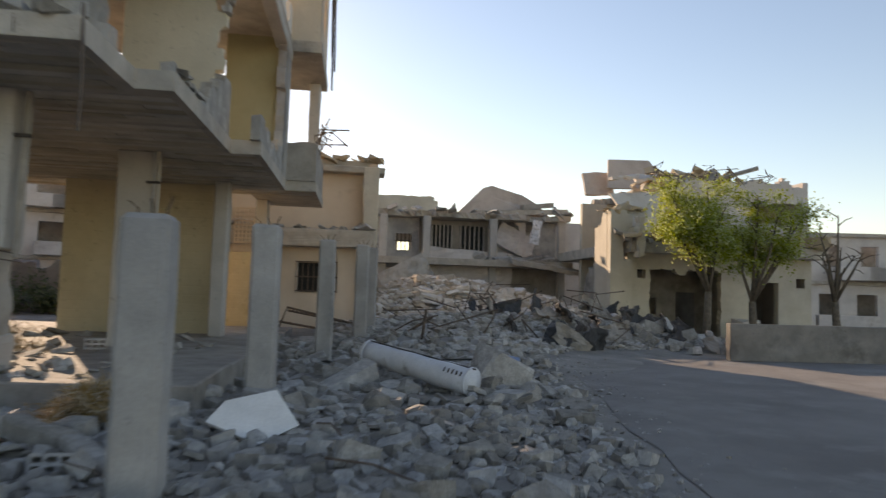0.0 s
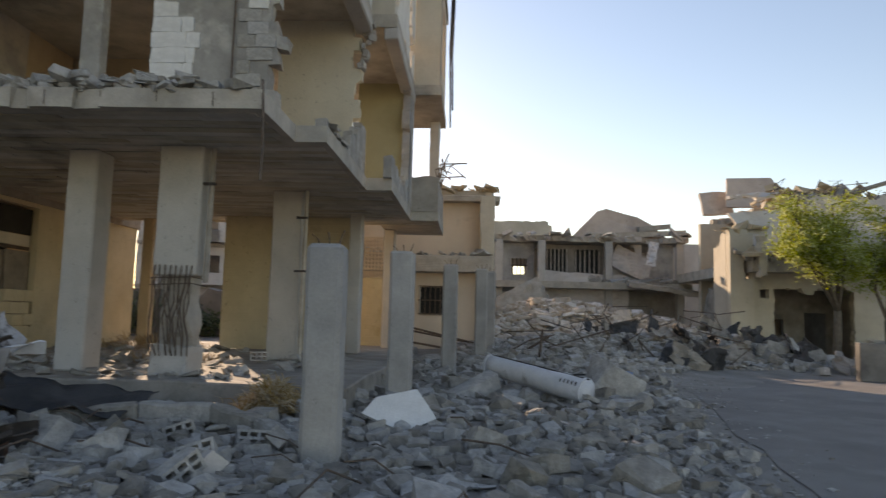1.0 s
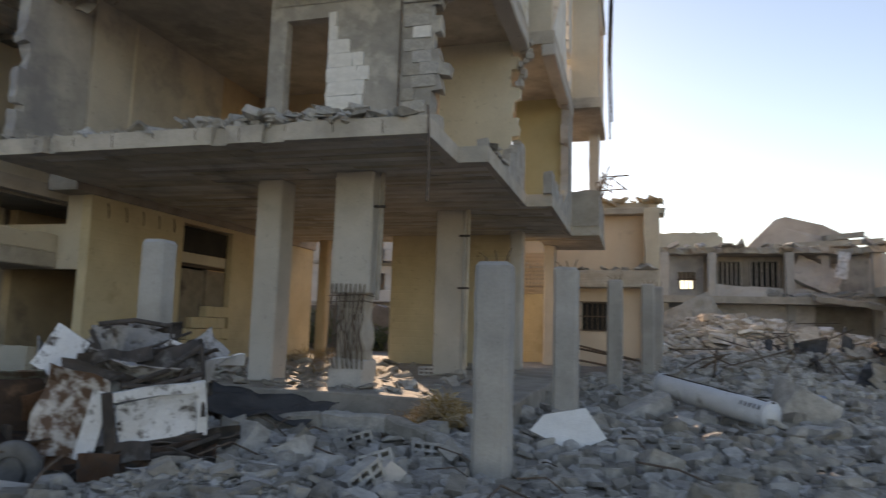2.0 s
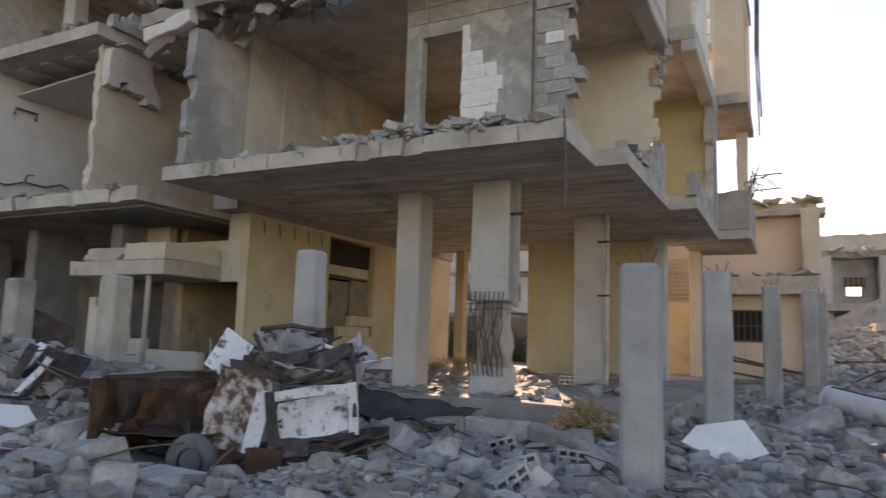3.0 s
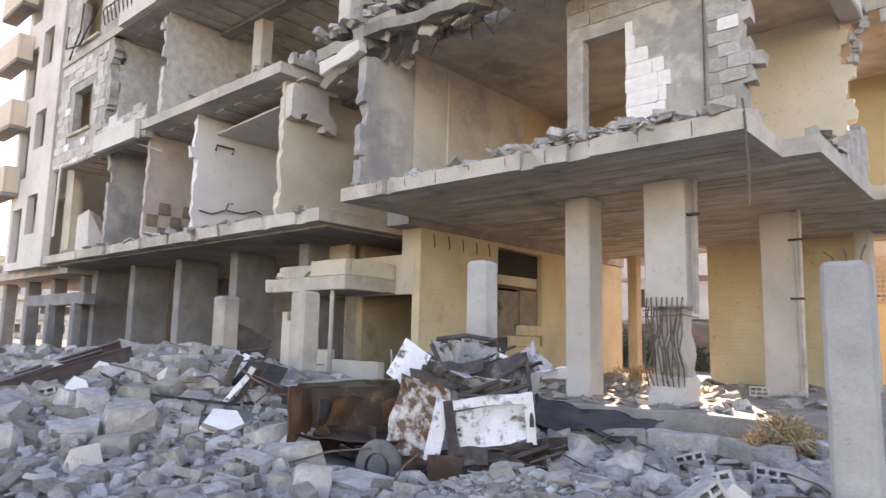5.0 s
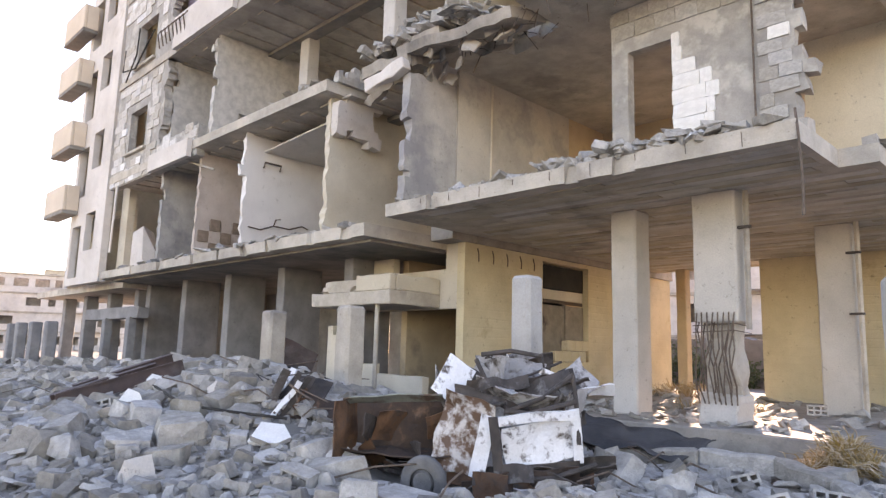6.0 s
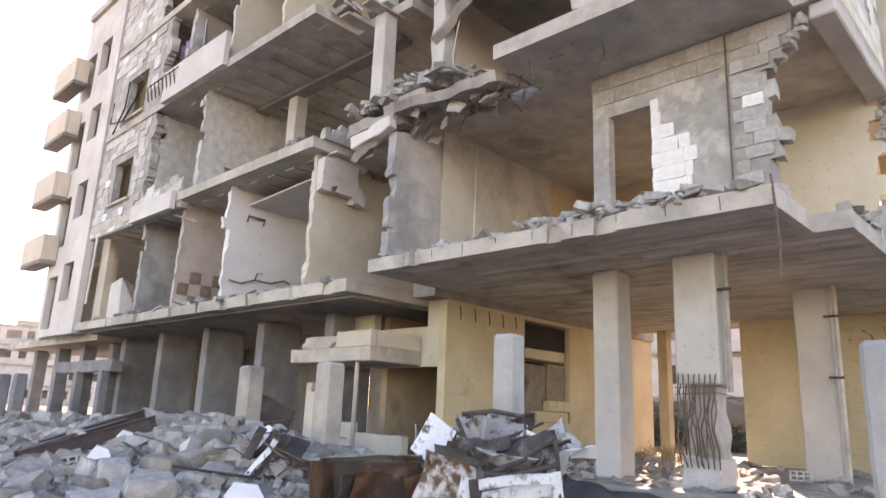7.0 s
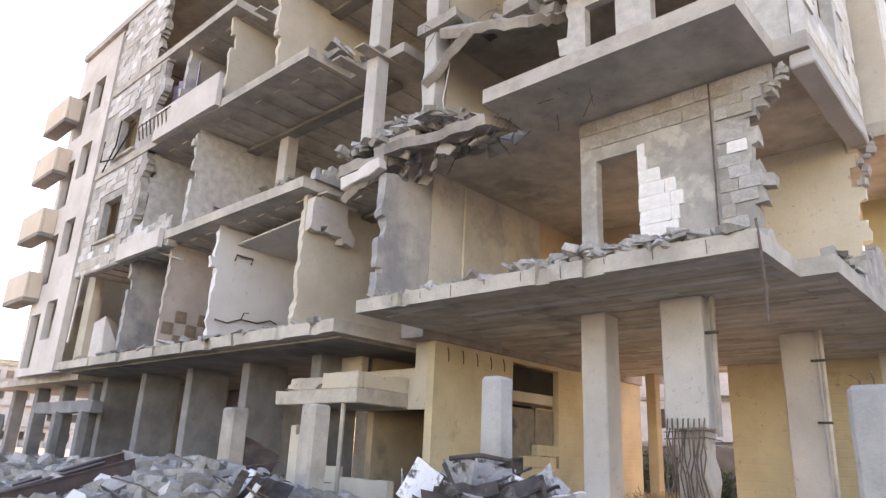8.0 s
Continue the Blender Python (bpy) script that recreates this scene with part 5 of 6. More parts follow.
for z in (1.55, 2.05, 2.58):
    rod("bar", [(-2.56, 24.94, z), (-1.1, 24.94, z)], 0.02, REBAR, wx)
wall_x(-7, 0.14, 28.5, 0, 6.2, 0.2, PLASTER, villa)
slab(lambda x, y: True, -7, 0.2, 25.2, 33, 6.05, 0.25, CONCRETE_PALE, villa)
solid("eave", -7.2, 0.45, 24.9, 26.0, 5.85, 6.05, CONCRETE_PALE, villa, worn=0.08)
debris(villa, -6.5, 0.2, 24.25, 25.2, 3.72, 45, 21, 0.2)
debris(villa, -3.5, 0.4, 25.0, 26.2, 6.3, 45, 22, 0.25, TAN)
column(-0.3, 0.25, 24.6, 25.0, 0, 6.0, villa, PLASTER, worn=0.05)
fence = thing("iron_frame", "bent rusty iron bed frame leaning by the villa", "scrap metal")
for pts in (((-2.6, 20, 0.3), (-2.3, 20, 1.1), (-0.6, 19.4, 0.75), (-0.7, 19.4, 0.2)), ((-2.5, 20, 0.7), (-0.65, 19.4, 0.45)), ((-2.3, 20.3, 1.0), (0.2, 19.5, 0.6)), ((0.4, 19, 0.2), (1.6, 18.5, 1.0)), ((1.2, 17.5, 0.2), (1.3, 17.4, 1.2))):
    rod("bar", [Vector(p) for p in pts], 0.035, REBAR, fence)

# ---- collapsed house ----
for x, y, z, w, h, rx, ry, rz, m in ((5.5, 36.5, 3.0, 4.8, 2.0, -8, 3, 0, PLASTER_PALE), (2.2, 35.0, 2.2, 2.6, 2.2, -25, -28, 0, CONCRETE_PALE), (8.2, 37.0, 4.6, 2.2, 1.4, -20, 24, 0, PLASTER_PALE), (9.4, 35.8, 3.4, 3.6, 2.0, -80, 8, 0, CONCRETE_PALE)):
    bm = crumple(w, h, 0.12, x, th=0.25)
    bm.transform(pose(x, y, z, rx, ry, rz))
    part("fallen_slab", bm, m, ruin)
wall_x(0.6, 2.9, 37.5, 3.4, 5.68, 0.2, PLASTER_GREY, ruin, holes=[(1.6, 2.5, 3.9, 4.8)])
for k in range(4):
    rod("window_bar", [(1.7 + 0.22 * k, 37.45, 3.9), (1.7 + 0.22 * k, 37.45, 4.8)], 0.03, REBAR, ruin)
rod("window_bar", [(1.6, 37.44, 4.4), (2.5, 37.44, 4.4)], 0.03, REBAR, ruin)
wall_x(6.9, 8.8, 37.2, 3.4, 5.68, 0.2, PLASTER_PALE, ruin, broken=lambda x, z: (x - 7.6) ** 2 + (z - 5.0) ** 2 < 0.6 + 0.3 * n1(x * 2, z * 2), step=0.2)
wall_x(9.2, 10.5, 37.2, 3.4, 5.68, 0.2, PLASTER_GREY, ruin)
for x0, x1 in ((3.6, 4.8), (5.2, 6.6)):
    # near-black sheet on the wall, painting an unlit window depth
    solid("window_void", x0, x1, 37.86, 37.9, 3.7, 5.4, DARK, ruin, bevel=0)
    for k in range(6):
        x = x0 + 0.05 + (x1 - x0 - 0.1) * k / 5
        rod("window_bar", [(x, 37.8, 3.7), (x, 37.8, 5.4)], 0.03, PLASTER_PALE, ruin)
wall_x(3.1, 6.8, 37.9, 3.4, 5.68, 0.2, CONCRETE, ruin)
wall_x(-1.5, 4.3, 41, 5.6, 7.6, 0.25, PLASTER, ruin, broken=lambda x, z: z > 7.4 + 0.15 * n1(x, 0) - 0.6 * max(0, x - 3.9), step=0.2)
wall_x(8.0, 11.2, 37.6, 0, 3.1, 0.2, CONCRETE, ruin)
for pts, m in ((((5.6, 41.5, 6.6), (7.15, 41.6, 8.2), (7.9, 45, 8.3), (5.3, 46, 6.5)), PLASTER), (((7.16, 41.55, 8.2), (7.7, 41.5, 8.36), (9.7, 42.0, 7.9), (8.2, 45, 8.3)), PLASTER), (((5.7, 41.4, 6.5), (11.4, 41.6, 6.6), (10.6, 41.8, 7.4), (7.15, 41.45, 8.18)), ROSE), (((7.16, 41.5, 8.17), (10.6, 41.82, 7.42), (9.68, 41.7, 7.88), (7.7, 41.5, 8.34)), ROSE), (((6.8, 40, 6.62), (12.0, 39.6, 6.85), (12.0, 43, 7.2), (6.8, 43, 7.0)), CONCRETE_PALE), (((9.6, 41, 7.2), (11.4, 40.6, 7.35), (11.2, 43, 7.6), (9.6, 43, 7.4)), CONCRETE)):
    v = [Vector(p) for p in pts] + [Vector(p) + Vector((0, 0.05, -0.3)) for p in pts]
    link("fallen_roof", v, [(0, 1, 2, 3), (7, 6, 5, 4), (0, 4, 5, 1), (1, 5, 6, 2), (2, 6, 7, 3), (3, 7, 4, 0)], m, ruin)
debris(ruin, 1, 11, 35.9, 37.5, 6.0, 40, 31, 0.3)
debris(ruin, 6, 11, 35.6, 37.0, 3.45, 40, 32, 0.4)
bl = thing("broken_lamp", "white torn metal sheet hanging on the ruin", "sheet metal")
bm = crumple(0.5, 1.3, 0.15, 5)
bm.transform(pose(8.9, 35.4, 5.0, 0, 10, 0))
part("sheet", bm, WHITE_RUST, bl)

# ---- shelled house ----
wall_x(9.6, 10.5, 26.6, 0, 5.6, 0.4, PLASTER, ruin_e, broken=lambda x, z: z > 5.1 + 0.3 * n1(x * 2, 0) or (x > 10.1 and 3.2 < z < 4.2), step=0.2)
column(10.45, 10.75, 25.9, 26.3, 3.3, 4.9, ruin_e, PLASTER, worn=0.1)
for x, y, z, w, h, rx, ry, rz, m in ((11.6, 33.5, 7.45, 1.5, 1.2, -14, -4, 0, ROSE), (16.2, 28.4, 6.75, 4.0, 1.2, -80, -3, 0, CONCRETE)):
    bm = crumple(w, h, 0.06, x * 3, th=0.22)
    bm.transform(pose(x, y, z, rx, ry, rz))
    part("fallen_slab", bm, m, ruin_e)
pts = ((11.9, 33.0, 8.6), (14.05, 33.0, 8.66), (15.0, 32.6, 7.2), (11.75, 32.6, 7.1))
v = [Vector(p) for p in pts] + [Vector(p) + Vector((0.05, 0.25, -0.03)) for p in pts]
link("fallen_slab", v, [(3, 2, 1, 0), (4, 5, 6, 7), (1, 5, 4, 0), (2, 6, 5, 1), (3, 7, 6, 2), (0, 4, 7, 3)], ROSE, ruin_e)
pts = ((9.7, 27.0, 5.9), (11.9, 27.1, 6.1), (11.9, 26.6, 4.1), (10.8, 26.5, 4.15))
v = [Vector(p) for p in pts] + [Vector(p) + Vector((0, 0.22, 0.02)) for p in pts]
link("fallen_slab", v, [(0, 1, 2, 3), (7, 6, 5, 4), (0, 4, 5, 1), (1, 5, 6, 2), (2, 6, 7, 3), (3, 7, 4, 0)], PLASTER_PALE, ruin_e)
for k in range(14):
    r = random.Random(2600 + k)
    bm = crumple(r.uniform(.8, 2.2), r.uniform(.3, .8), 0.1, 200 + k, th=0.12)
    bm.transform(pose(r.uniform(10.5, 16.5), r.uniform(26.3, 27.0) + (1.3 if k % 2 else 0), (4.05 if k % 2 == 0 else 6.75) + r.uniform(0, .25), r.uniform(-85, -50), r.uniform(-18, 18), 0))
    part("fallen_slab", bm, (CONCRETE, PLASTER_PALE, TAN)[k % 3], ruin_e)
for k in range(22):
    r = random.Random(2700 + k)
    x = r.uniform(10.5, 17)
    rod("rebar", [(x, 27.2, 6.7), (x + r.uniform(-.4, .4), 27.0, 7.0 + r.uniform(-.2, .4)), (x + r.uniform(-.8, .8), 26.8, 6.9 + r.uniform(-.4, .4))], 0.018, REBAR, ruin_e)
debris(ruin_e, 10, 18.6, 26.25, 27.4, 3.95, 90, 41, 0.32)
debris(ruin_e, 11.5, 16.5, 27.9, 29.6, 6.6, 110, 42, 0.3, TAN)
debris(ruin_e, 12.2, 15.6, 28.2, 29.6, 7.0, 60, 43, 0.35, TAN)
debris(ruin_e, 10.2, 18.4, 26.2, 27.0, 4.1, 80, 45, 0.45, TAN)
debris(ruin_e, 9.2, 11.0, 26.6, 27.6, 5.2, 20, 44, 0.3, TAN)
rod("beam", [(14.2, 28.0, 6.7), (16.3, 27.2, 7.35)], 0.09, CONCRETE, ruin_e)
wall_x(10.8, 15.5, 29.5, 0, 3.5, 0.2, CONCRETE, ruin_e, holes=[(12.4, 12.9, 1.0, 1.7), (13.8, 14.7, 0, 2.0)])
wall_x(15.5, 18.8, 30.5, 0, 3.5, 0.2, CONCRETE, ruin_e)
wall_y(28.4, 32, 10.4, 0, 5.4, 0.25, CONCRETE, ruin_e, holes=[(29.6, 30.5, 1.2, 2.6)], broken=lambda y, z: z > 4.9 - 0.7 * (y - 28.4) + 0.8 * n1(y * 1.1, z), step=0.2, rough=0.09)
wall_y(27.55, 33, 18.6, 0, 6.9, 0.25, PLASTER_PALE, ruin_e)
wall_y(27.2, 33, 15.3, 0, 3.5, 0.2, CONCRETE, ruin_e)
bm = hull(0.5, 0.4, 0.5, 18, random.Random(8))
bm.transform(pose(15.4, 26.6, 0.5))
part("debris", bm, PLASTER_PALE, ruin_e)
for k in range(110):
    r = random.Random(1500 + k)
    x, y = r.uniform(8.5, 15), r.uniform(20, 26.4)
    s = 0.08 + 0.25 * r.random() ** 2
    lump(x, y, s * 1.3, s, s * 0.7, seed=k + 300, rot=(r.uniform(-25, 25), r.uniform(-25, 25), r.uniform(0, 360)))


# ---- trees ----
def tree(x, y, height_m, spread, leaves, seed, crown_at, label, bare=False):
    r = random.Random(seed)
    t = thing("tree", label, "tree")
    bm = bmesh.new()
    base = Vector((x, y, -0.1))
    tips = []
    fork = base + Vector((r.uniform(-.2, .2), 0, height_m * 0.33))
    tube(bm, [base, base.lerp(fork, 0.5) + Vector((0.06, 0, 0)), fork], 0.16, 8, 0.75)
    for k in range(7):
        a = 6.28 * k / 7 + r.uniform(-.3, .3)
        end = Vector((x + crown_at[0] + math.cos(a) * spread * r.uniform(.4, .9), y + math.sin(a) * spread * r.uniform(.3, .8), height_m * r.uniform(.62, .95)))
        mid = fork.lerp(end, 0.5) + Vector((r.uniform(-.25, .25), r.uniform(-.25, .25), 0.15))
        tube(bm, [fork, mid, end], 0.075, 6, 0.25)
        for j in range(6):
            s = mid.lerp(end, r.random())
            e = s + Vector((r.uniform(-1, 1), r.uniform(-1, 1), r.uniform(-.4, .9))) * spread * 0.45
            tube(bm, [s, s.lerp(e, .5) + Vector((0, 0, .06)), e], 0.025, 4, 0.4)
            tips += [e, s.lerp(e, 0.6), s]
    part("trunk", bm, BARK, t, smooth=True)
    if bare:
        return
    v, f = [], []
    tips = r.sample(tips, 24)
    clumps = [r.choice(tips) + Vector((r.gauss(0, .24), r.gauss(0, .24), r.gauss(0, .2))) for _ in range(leaves // 26)]
    for c in clumps:
        cr = r.uniform(0.10, 0.28)
        for _ in range(26):
            p = c + Vector((r.gauss(0, cr), r.gauss(0, cr), r.gauss(0, cr * 0.8)))
            d = Vector((r.uniform(-1, 1), r.uniform(-1, 1), r.uniform(-1, .4))).normalized() * r.uniform(.07, .14)
            s = d.orthogonal().normalized() * d.length * 0.33
            n0 = len(v)
            v += [p, p + d * .5 + s, p + d, p + d * .5 - s]
            f.append((n0, n0 + 1, n0 + 2, n0 + 3))
    part_ob = link("crown", v, f, LEAF, t)
    part_ob["kind"] = "stuff"


tree(11.6, 23.0, 6.3, 1.7, 17000, 2, (-0.5, 0), "young green tree with light leafy crown before the ruin")
tree(13.5, 23.2, 5.4, 1.45, 10500, 5, (0.6, 0), "young green tree with light leafy crown before the ruin")
tree(17.0, 23.5, 5.6, 1.2, 0, 9, (0.2, 0), "bare dark branching tree by the garden wall", True)



# ---- far buildings ----
def far_block(x, y, w, d, floors, mat, turn_deg, seed, label):
    r = random.Random(seed)
    t = thing("far_building", label, "building", at=(x, y, 0))
    t.rotation_euler = (0, 0, radians(turn_deg))
    h = 3.2 * floors
    hs = []
    for fl in range(floors):
        u = -w / 2 + 0.8
        while u < w / 2 - 1.8:
            ww = r.choice((1.1, 1.3, 2.2))
            if r.random() < 0.85:
                hs.append((u, u + ww, 3.2 * fl + 1.0, 3.2 * fl + 2.4))
            u += ww + r.uniform(0.8, 1.5)
    wall_x(-w / 2, w / 2, 0, 0, h, 0.3, mat, t, holes=hs)
    solid("rear", -w / 2, w / 2, 2.0, d, 0, h - 0.1, CONCRETE, t)
    for fl in range(1, floors + 1):
        solid("floor_band", -w / 2 - 0.1, w / 2 + 0.1, -0.25, 0.35, 3.2 * fl - 0.2, 3.2 * fl + 0.05, CONCRETE_PALE, t)
        for k in range(2):
            u = r.uniform(-w / 2 + 1, w / 2 - 4)
            solid("balcony", u, u + 3.2, -1.1, -0.26, 3.2 * fl - 3.2 + 0.1, 3.2 * fl - 2.2, mat, t)
    for side in (-1, 1):
        solid("side_wall", side * w / 2 - 0.15, side * w / 2 + 0.15, 0.31, d, 0, h, mat, t)
    return t


far_block(-130, 33, 26, 12, 4, PLASTER_PALE, 72, 1, "distant pale war-damaged apartment block")
far_block(-118, 4, 18, 12, 4, TAN, 85, 2, "distant tan apartment block")
far_block(-150, 52, 30, 12, 5, PLASTER, 70, 3, "distant cream apartment block")
far_block(-19.0, 50, 13, 7, 3, PLASTER_PALE, 18, 4, "pale damaged three-storey house behind the block")
far_block(-35, 49, 14, 7, 3, PLASTER, 25, 5, "cream damaged three-storey house behind the block")
far_block(-7.0, 54, 10, 7, 3, PLASTER_PALE, 12, 6, "pale damaged three-storey house behind the block")
bank = wall_x(-26, -6.5, 33, 0, 3.1, 0.4, CONCRETE_GREY, None, name="retaining_wall", broken=lambda x, z: z > 2.5 + 0.6 * n1(x * 0.8, 3), step=0.3, rough=0.12)
tagged(bank, "broken grey retaining wall behind the open ground floor", "wall", kind="structure")


def shrub(x, y, size, seed):
    """A low bush: stems and a ragged mass of leaves."""
    r = random.Random(seed)
    t = thing("shrub", "dark green dusty shrub growing before the broken wall", "shrub", "shrubs by the broken wall", at=(x, y, 0))
    bm = bmesh.new()
    tips = []
    for k in range(9):
        e = Vector((r.gauss(0, size * 0.45), r.gauss(0, size * 0.35), size * r.uniform(0.5, 1.25)))
        tube(bm, [(0, 0, -0.05), e * 0.5 + Vector((r.uniform(-.1, .1), 0, 0.1)), e], 0.03, 5, 0.4)
        tips += [e, e * 0.7]
    part("stems", bm, BARK, t)
    v, f = [], []
    for _ in range(1500):
        p = r.choice(tips) + Vector((r.gauss(0, .22), r.gauss(0, .22), r.gauss(0, .2))) * size
        d = Vector((r.uniform(-1, 1), r.uniform(-1, 1), r.uniform(-1, .5))).normalized() * r.uniform(.08, .18)
        q = d.orthogonal().normalized() * d.length * 0.35
        n0 = len(v)
        v += [p, p + d * .5 + q, p + d, p + d * .5 - q]
        f.append((n0, n0 + 1, n0 + 2, n0 + 3))
    link("foliage", v, f, SHRUB, t)["kind"] = "stuff"


for k, (x, y, q) in enumerate(((-15.2, 31.5, 1.4), (-13.4, 32.0, 1.1), (-17.5, 31.8, 1.6), (-11.6, 31.6, 1.0), (-20.5, 31.5, 1.3))):
    shrub(x, y, q, 60 + k)
far_block(28, 60, 16, 9, 2, PLASTER, -15, 7, "cream low house far behind the ruins")
for k, (x, y) in enumerate(((-24.8, 5.9), (-26.6, 5.9), (-28.4, 5.9), (-31.0, 6.2))):
    ob = solid("column_stub", x - .17, x + .17, y - .17, y + .17, 0, 2.1, CONCRETE_GREY, None, bevel=0.04, worn=0.014)
    tagged(ob, "grey concrete post standing before the long block", "column", "column stubs of the porch")
# rusty sheets and wall behind the posts
for k in range(6):
    bm = crumple(2.6, 1.6, 0.1, 50 + k)
    bm.transform(pose(-34 - 2.6 * k, 16 + 0.6 * k, 0.9, 0, 0, 12))
    tagged(part("metal_sheet", bm, RUST), "rusty corrugated sheet standing as a fence", "metal sheet", "rusty fence sheets")
# cables on the ground
for k, pts in enumerate((((-10.2, 3.4), (-9.0, 3.3), (-8.2, 3.5), (-7.6, 3.9)), ((-13, 5.6), (-11.5, 5.3), (-10, 5.5), (-8.6, 5.4)), ((1.0, 14), (2.2, 14.4), (3.0, 15.5)))):
    tagged(rod("cable", [Vector((*p, height(*p) + 0.16)) for p in pts], 0.018, DARK), "thin dark cable lying over the rubble", "cable")
# tangled bars sticking out of the far heaps
for k in range(26):
    r = random.Random(1700 + k)
    x, y = r.uniform(0.5, 9), r.uniform(17, 31)
    z = height(x, y) + 0.1
    tagged(rod("rebar", [(x, y, z), (x + r.uniform(-.6, .6), y + r.uniform(-.3, .3), z + r.uniform(.2, .8)), (x + r.uniform(-1.4, 1.4), y + r.uniform(-.5, .5), z + r.uniform(0, .9))], 0.022, REBAR), "bent rusty reinforcing bar sticking out of the debris", "rebar", "bent bars in the debris")
for k in range(30):
    r = random.Random(1800 + k)
    x, y = r.uniform(3.5, 11.5), r.uniform(19.5, 24.5)
    bm = crumple(r.uniform(.6, 1.5), r.uniform(.4, .9), 0.2, k, th=0.04)
    bm.transform(pose(x, y, height(x, y) + 0.25, r.uniform(-70, 20), r.uniform(-40, 40), r.uniform(0, 90)))
    tagged(part("metal_sheet", bm, (TARP, BURNT, BURNT, CONCRETE)[k % 4]), "crumpled dark sheet lying in the debris heap", "metal sheet", "sheets in the debris heap")
far_block(31, 42, 16, 9, 2, PLASTER_PALE, -12, 8, "pale low house far behind the shelled house")
far_block(46, 30, 14, 9, 2, TAN, -50, 9, "tan low house across the road")
# loose van scrap and more crushed sheet round the wreck
for k in range(12):
    r = random.Random(1900 + k)
    bm = crumple(r.uniform(.25, .6), r.uniform(.12, .35), 0.16, 90 + k, nx=8, ny=6)
    bm.transform(pose(r.uniform(0.0, 1.2), r.uniform(0.05, 0.6), r.uniform(0.55, 1.1), r.uniform(-60, 60), r.uniform(-45, 45), r.uniform(-40, 40)))
    part("crushed_panel", bm, (SCRAP, WHITE_RUST, SCRAP, BURNT, SCRAP)[k % 5], van)
for k in range(10):
    r = random.Random(2100 + k)
    bm = crumple(r.uniform(.3, .7), r.uniform(.05, .12), 0.12, 120 + k, nx=12, ny=3)
    bm.transform(pose(r.uniform(0.1, 1.15), r.uniform(-0.15, 0.3), r.uniform(0.6, 0.98), r.uniform(-30, 60), r.uniform(-40, 40), r.uniform(-20, 20)))
    part("bent_frame", bm, (BURNT, WHITE_RUST, BURNT)[k % 3], van)
for k in range(8):
    r = random.Random(2200 + k)
    bm = crumple(r.uniform(.3, .8), r.uniform(.06, .16), 0.08, 140 + k, nx=10, ny=3)
    bm.transform(pose(r.uniform(0.0, 1.1), -0.25 + r.uniform(-0.1, 0.1), r.uniform(0.08, 0.3), r.uniform(-30, 60), r.uniform(-15, 15), r.uniform(-20, 20)))
    part("sill_strip", bm, (BURNT, RUST, BURNT)[k % 3], van)

# heavier breakage where the two blocks meet
debris(block_a, -10.7, -8.4, 8.05, 9.3, 7.78, 80, 51, 0.22)
debris(block_a, -10.75, -9.2, 8.0, 8.8, 8.0, 40, 52, 0.16)
bm = crumple(0.9, 0.34, 0.12, 61, th=0.14)
bm.transform(pose(-11.35, 8.05, 6.95, -35, -22, -8))
part("hanging_slab", bm, CONCRETE, block_b)
bm = crumple(1.5, 0.5, 0.12, 62, th=0.16)
bm.transform(pose(-11.6, 8.6, 7.45, -70, 12, 10))
part("hanging_slab", bm, CONCRETE, block_b)
for x, y, z, w, h, rx, ry in ((-8.6, 9.6, 10.7, 2.6, 1.6, -60, 18), (-10.0, 9.2, 10.3, 1.6, 1.0, -35, -30), (-6.3, 9.0, 10.8, 1.8, 0.8, -70, 10)):
    bm = crumple(w, h, 0.1, x * 2, th=0.2)
    bm.transform(pose(x, y, z, rx, ry, 0))
    part("hanging_slab", bm, CONCRETE, block_a)
for k in range(30):
    r = random.Random(2400 + k)
    x, z = r.uniform(-10.6, -5.5), r.choice((7.6, 10.9))
    y = r.uniform(8.0, 9.2) if z < 8 else r.uniform(9.1, 10)
    rod("rebar", [(x, y, z), (x + r.uniform(-.15, .15), y - r.uniform(.1, .3), z - r.uniform(-.1, .2)), (x + r.uniform(-.3, .3), y - r.uniform(.15, .45), z - r.uniform(.1, .6))], 0.008, REBAR, block_a)
rod("cable", [(-9.9, 9.3, 10.6), (-9.85, 9.2, 9.8), (-9.95, 9.15, 9.0), (-9.9, 9.2, 8.6)], 0.015, PLASTER_PALE, block_a)
# torn floor edge and white beam in the joint
bm = crumple(1.5, 0.9, 0.1, 66, th=0.24)
bm.transform(pose(-11.1, 8.35, 7.52, -80, 5, 0))
part("hanging_slab", bm, CONCRETE, block_a)
debris(block_a, -11.8, -10.5, 7.95, 8.6, 7.72, 60, 53, 0.2)
solid("edge_beam", -0.6, 0.6, -0.10, 0.10, -0.15, 0.15, PLASTER_PALE, block_a, "fallen pale plastered edge beam", worn=0.06, turn=pose(-10.95, 7.9, 7.02, 0, -8, 0))
for k in range(14):
    r = random.Random(2450 + k)
    bm = crumple(r.uniform(.15, .5), r.uniform(.12, .35), 0.09, 170 + k, th=0.04, nx=7, ny=5)
    bm.transform(pose(r.uniform(-10.4, -8.0), r.uniform(8.0, 8.9), 7.36 - r.uniform(0, .35), r.uniform(-60, 20), r.uniform(-35, 35), r.uniform(-30, 30)))
    part("hanging_plaster", bm, (CONCRETE, CONCRETE_GREY, CONCRETE_PALE)[k % 3], block_a)
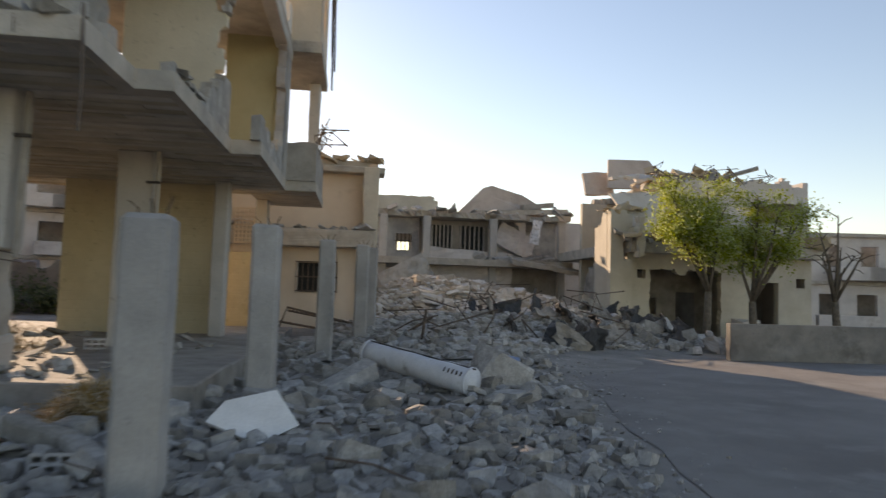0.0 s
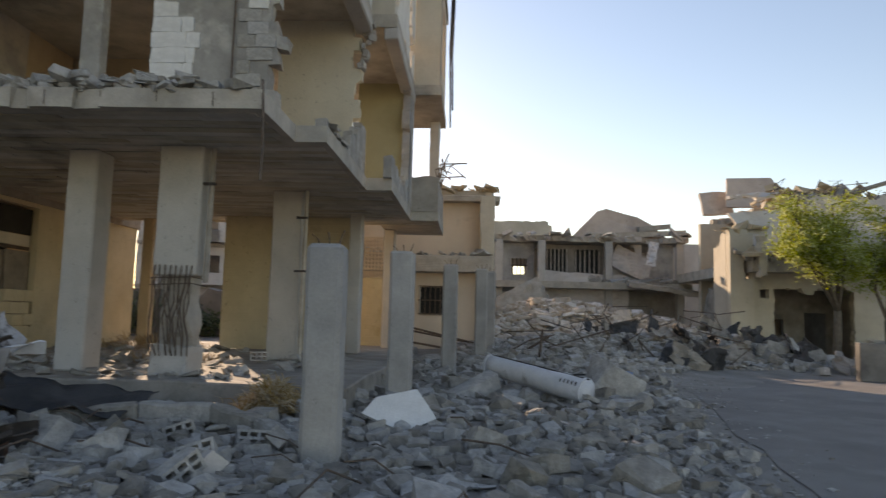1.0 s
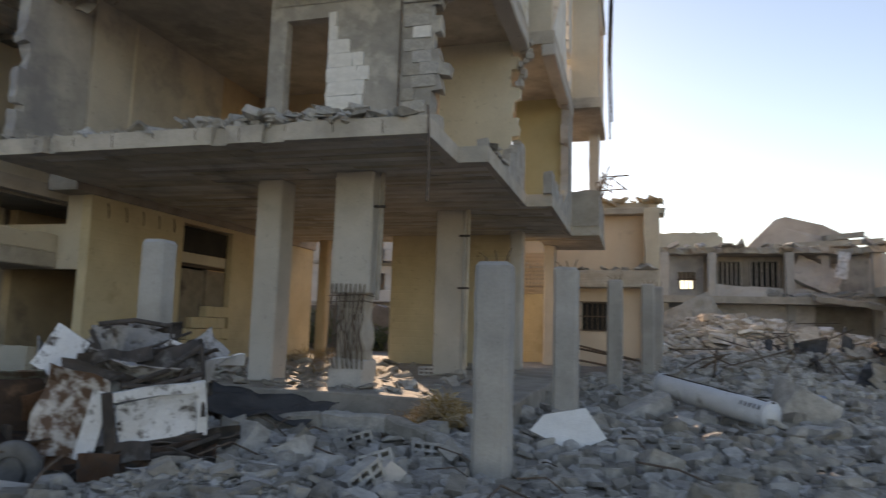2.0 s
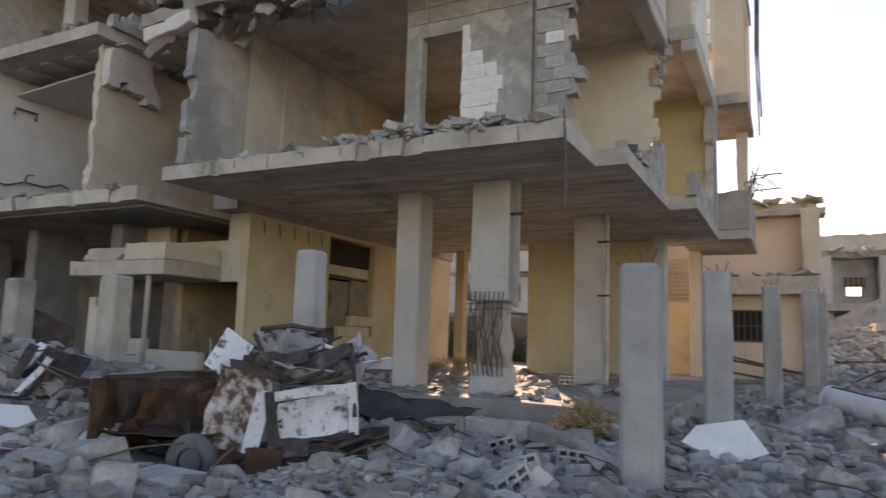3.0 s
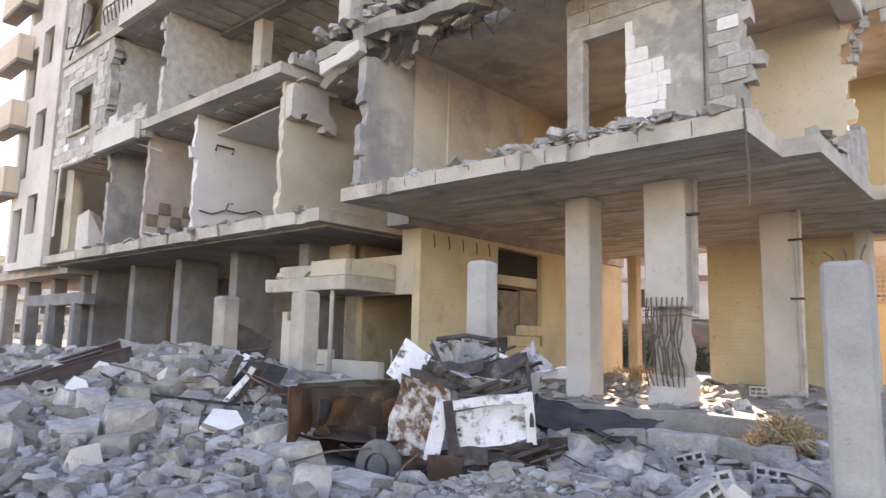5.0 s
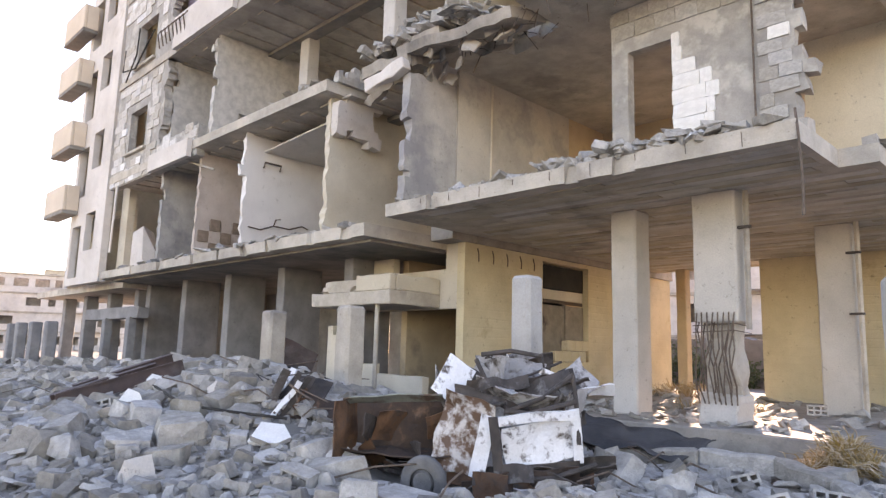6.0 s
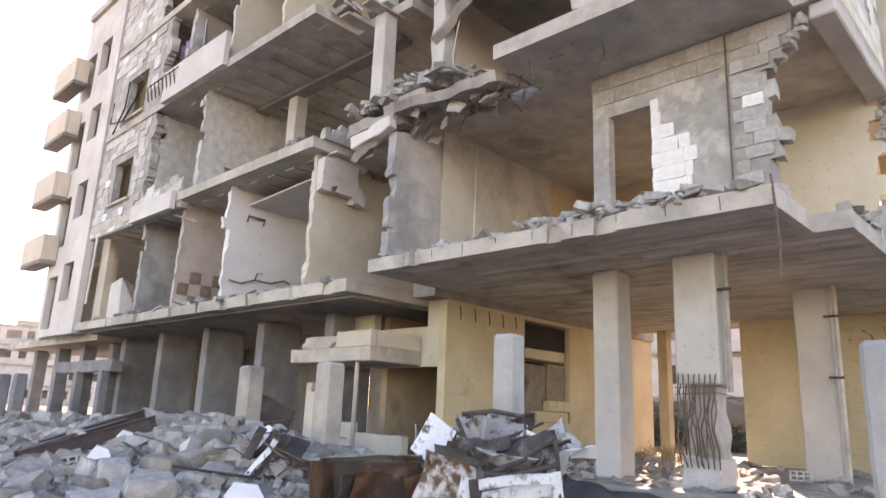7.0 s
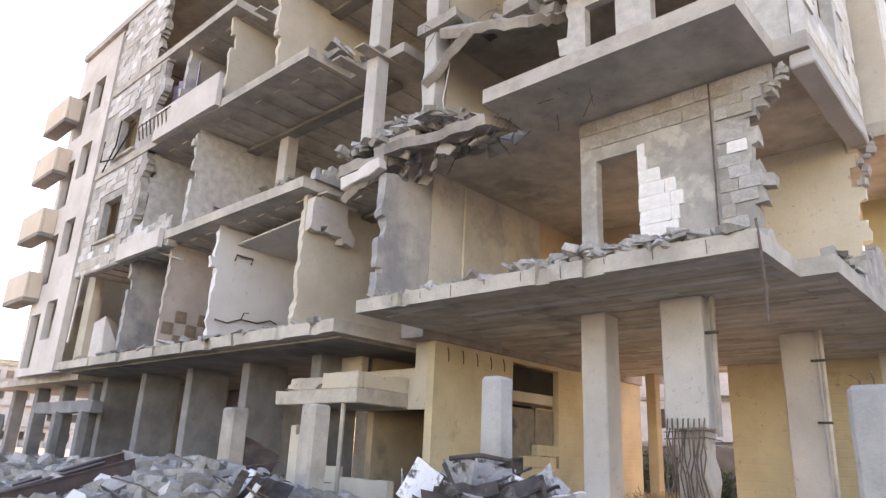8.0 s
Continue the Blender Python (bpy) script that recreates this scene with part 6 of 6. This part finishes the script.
# hooks and marks on the yellow wall
for k in range(5):
    rod("hook", [(-10.72, 10.5 + 0.5 * k, 3.75), (-10.68, 10.5 + 0.5 * k, 3.6), (-10.7, 10.52 + 0.5 * k, 3.45)], 0.012, REBAR, block_a)
for x, y, z in ((-4.02, 13.2, 2.3), (-4.02, 13.2, 3.4), (-4.6, 9.7, 3.4)):
    solid("pipe_clip", x - 0.16, x + 0.08, y - 0.03, y + 0.03, z, z + 0.04, BURNT, block_a, bevel=0)

# ---- debris ----
def shard(r, kind):
    """A broken piece: 0 a chipped block, 1 a thin plate, 2 a rounded lump, 3 a long splinter."""
    sy, sz = ((r.uniform(.6, .95), r.uniform(.4, .7)), (r.uniform(.6, 1.0), r.uniform(.12, .25)), (r.uniform(.7, 1.0), r.uniform(.55, .85)), (r.uniform(.2, .4), r.uniform(.15, .3)))[kind]
    bm = bmesh.new()
    if kind == 2:
        for _ in range(22):
            d = Vector((r.gauss(0, 1), r.gauss(0, 1), r.gauss(0, 1))).normalized() * r.uniform(0.72, 1.0)
            bm.verts.new((d.x, d.y * sy, d.z * sz))
    else:
        for cx in (-1, 1):
            for cy in (-1, 1):
                for cz in (-1, 1):
                    c = Vector((cx * r.uniform(.7, 1), cy * r.uniform(.65, 1), cz * r.uniform(.8, 1)))
                    for ax in range(3) if r.random() < 0.6 else (0,):
                        q = c.copy()
                        q[ax] *= r.uniform(.6, .92)
                        bm.verts.new((q.x, q.y * sy, q.z * sz))
    bmesh.ops.convex_hull(bm, input=bm.verts[:])
    bmesh.ops.delete(bm, geom=[v for v in bm.verts if not v.link_faces], context="VERTS")
    bm.verts.index_update()
    out = ([v.co.copy() for v in bm.verts], [tuple(v.index for v in f.verts) for f in bm.faces])
    bm.free()
    return out


HULLS = [shard(rng, kind) for kind in (0, 0, 0, 0, 0, 1, 1, 1, 1, 2, 2, 2, 2, 2, 3, 3)]


def scatter(name, count, x0, x1, y0, y1, small, large, power, keep, label, mat=RUBBLE, seed=1):
    r = random.Random(seed)
    verts, faces = [], []
    done = 0
    while done < count:
        x, y = r.uniform(x0, x1), r.uniform(y0, y1)
        done += 1
        if not keep(x, y, r):
            continue
        s = small + (large - small) * r.random() ** power
        hv, hf = HULLS[r.randrange(len(HULLS))]
        m = Euler((r.uniform(-.4, .4), r.uniform(-.4, .4), r.uniform(0, 6.3))).to_matrix() * s
        o = Vector((x, y, height(x, y) + s * r.uniform(-0.15, 0.45)))
        n0 = len(verts)
        verts += [m @ v + o for v in hv]
        faces += [tuple(i + n0 for i in f) for f in hf]
    ob = link(name, verts, faces, mat)
    return tagged(ob, label, "rubble", kind="stuff")


def in_rubble(x, y, r):
    if x > road_edge(y) + 0.3 * r.random():
        return False
    if y > 9.0 and -10.9 < x < -2.2:
        return False
    if math.hypot((x + 5.35) / 1.35, (y - 4.6) / 0.9) < 1:
        return False
    return math.hypot(x + 0.7, y + 0.4) > 2.2


scatter("rubble", 21000, -14, 4, -0.5, 9.2, 0.012, 0.15, 2.7, in_rubble, "loose grey rubble and broken blocks covering the ground", seed=1)
scatter("rubble", 11000, -32, -8, 1.5, 9.6, 0.03, 0.3, 3.2, in_rubble, "loose grey rubble and broken blocks covering the ground", seed=2)
scatter("rubble", 2500, -6, 6, 9, 19, 0.04, 0.25, 2.0, in_rubble, "loose grey rubble and broken blocks covering the ground", seed=3)
scatter("rubble", 7000, -1, 12.5, 18, 23.2, 0.04, 0.2, 2.2, lambda x, y, r: height(x, y) > 0.12, "fine dark grey debris heaped along the road", seed=8)
scatter("rubble", 8500, -1, 11.5, 23.0, 36, 0.05, 0.34, 2.8, lambda x, y, r: height(x, y) > 0.2, "collapsed masonry heaped in front of the ruined houses", RUBBLE_TAN, seed=4)
scatter("gravel", 4500, -5.2, -2.6, 3.0, 5.0, 0.008, 0.045, 1.6, lambda x, y, r: bump(x, y, -3.9, 4.0, 0.9, 0.55) > r.random() * 0.9 and in_rubble(x, y, r), "heap of fine pale gravel and mortar crumbs", seed=6)
scatter("gravel", 6000, 0.6, 6.5, 1.0, 19, 0.008, 0.05, 2.2, lambda x, y, r: abs(x - road_edge(y) - 0.2) < abs(r.gauss(0, 0.8)), "grey gravel and dust spilled onto the road edge", seed=5)
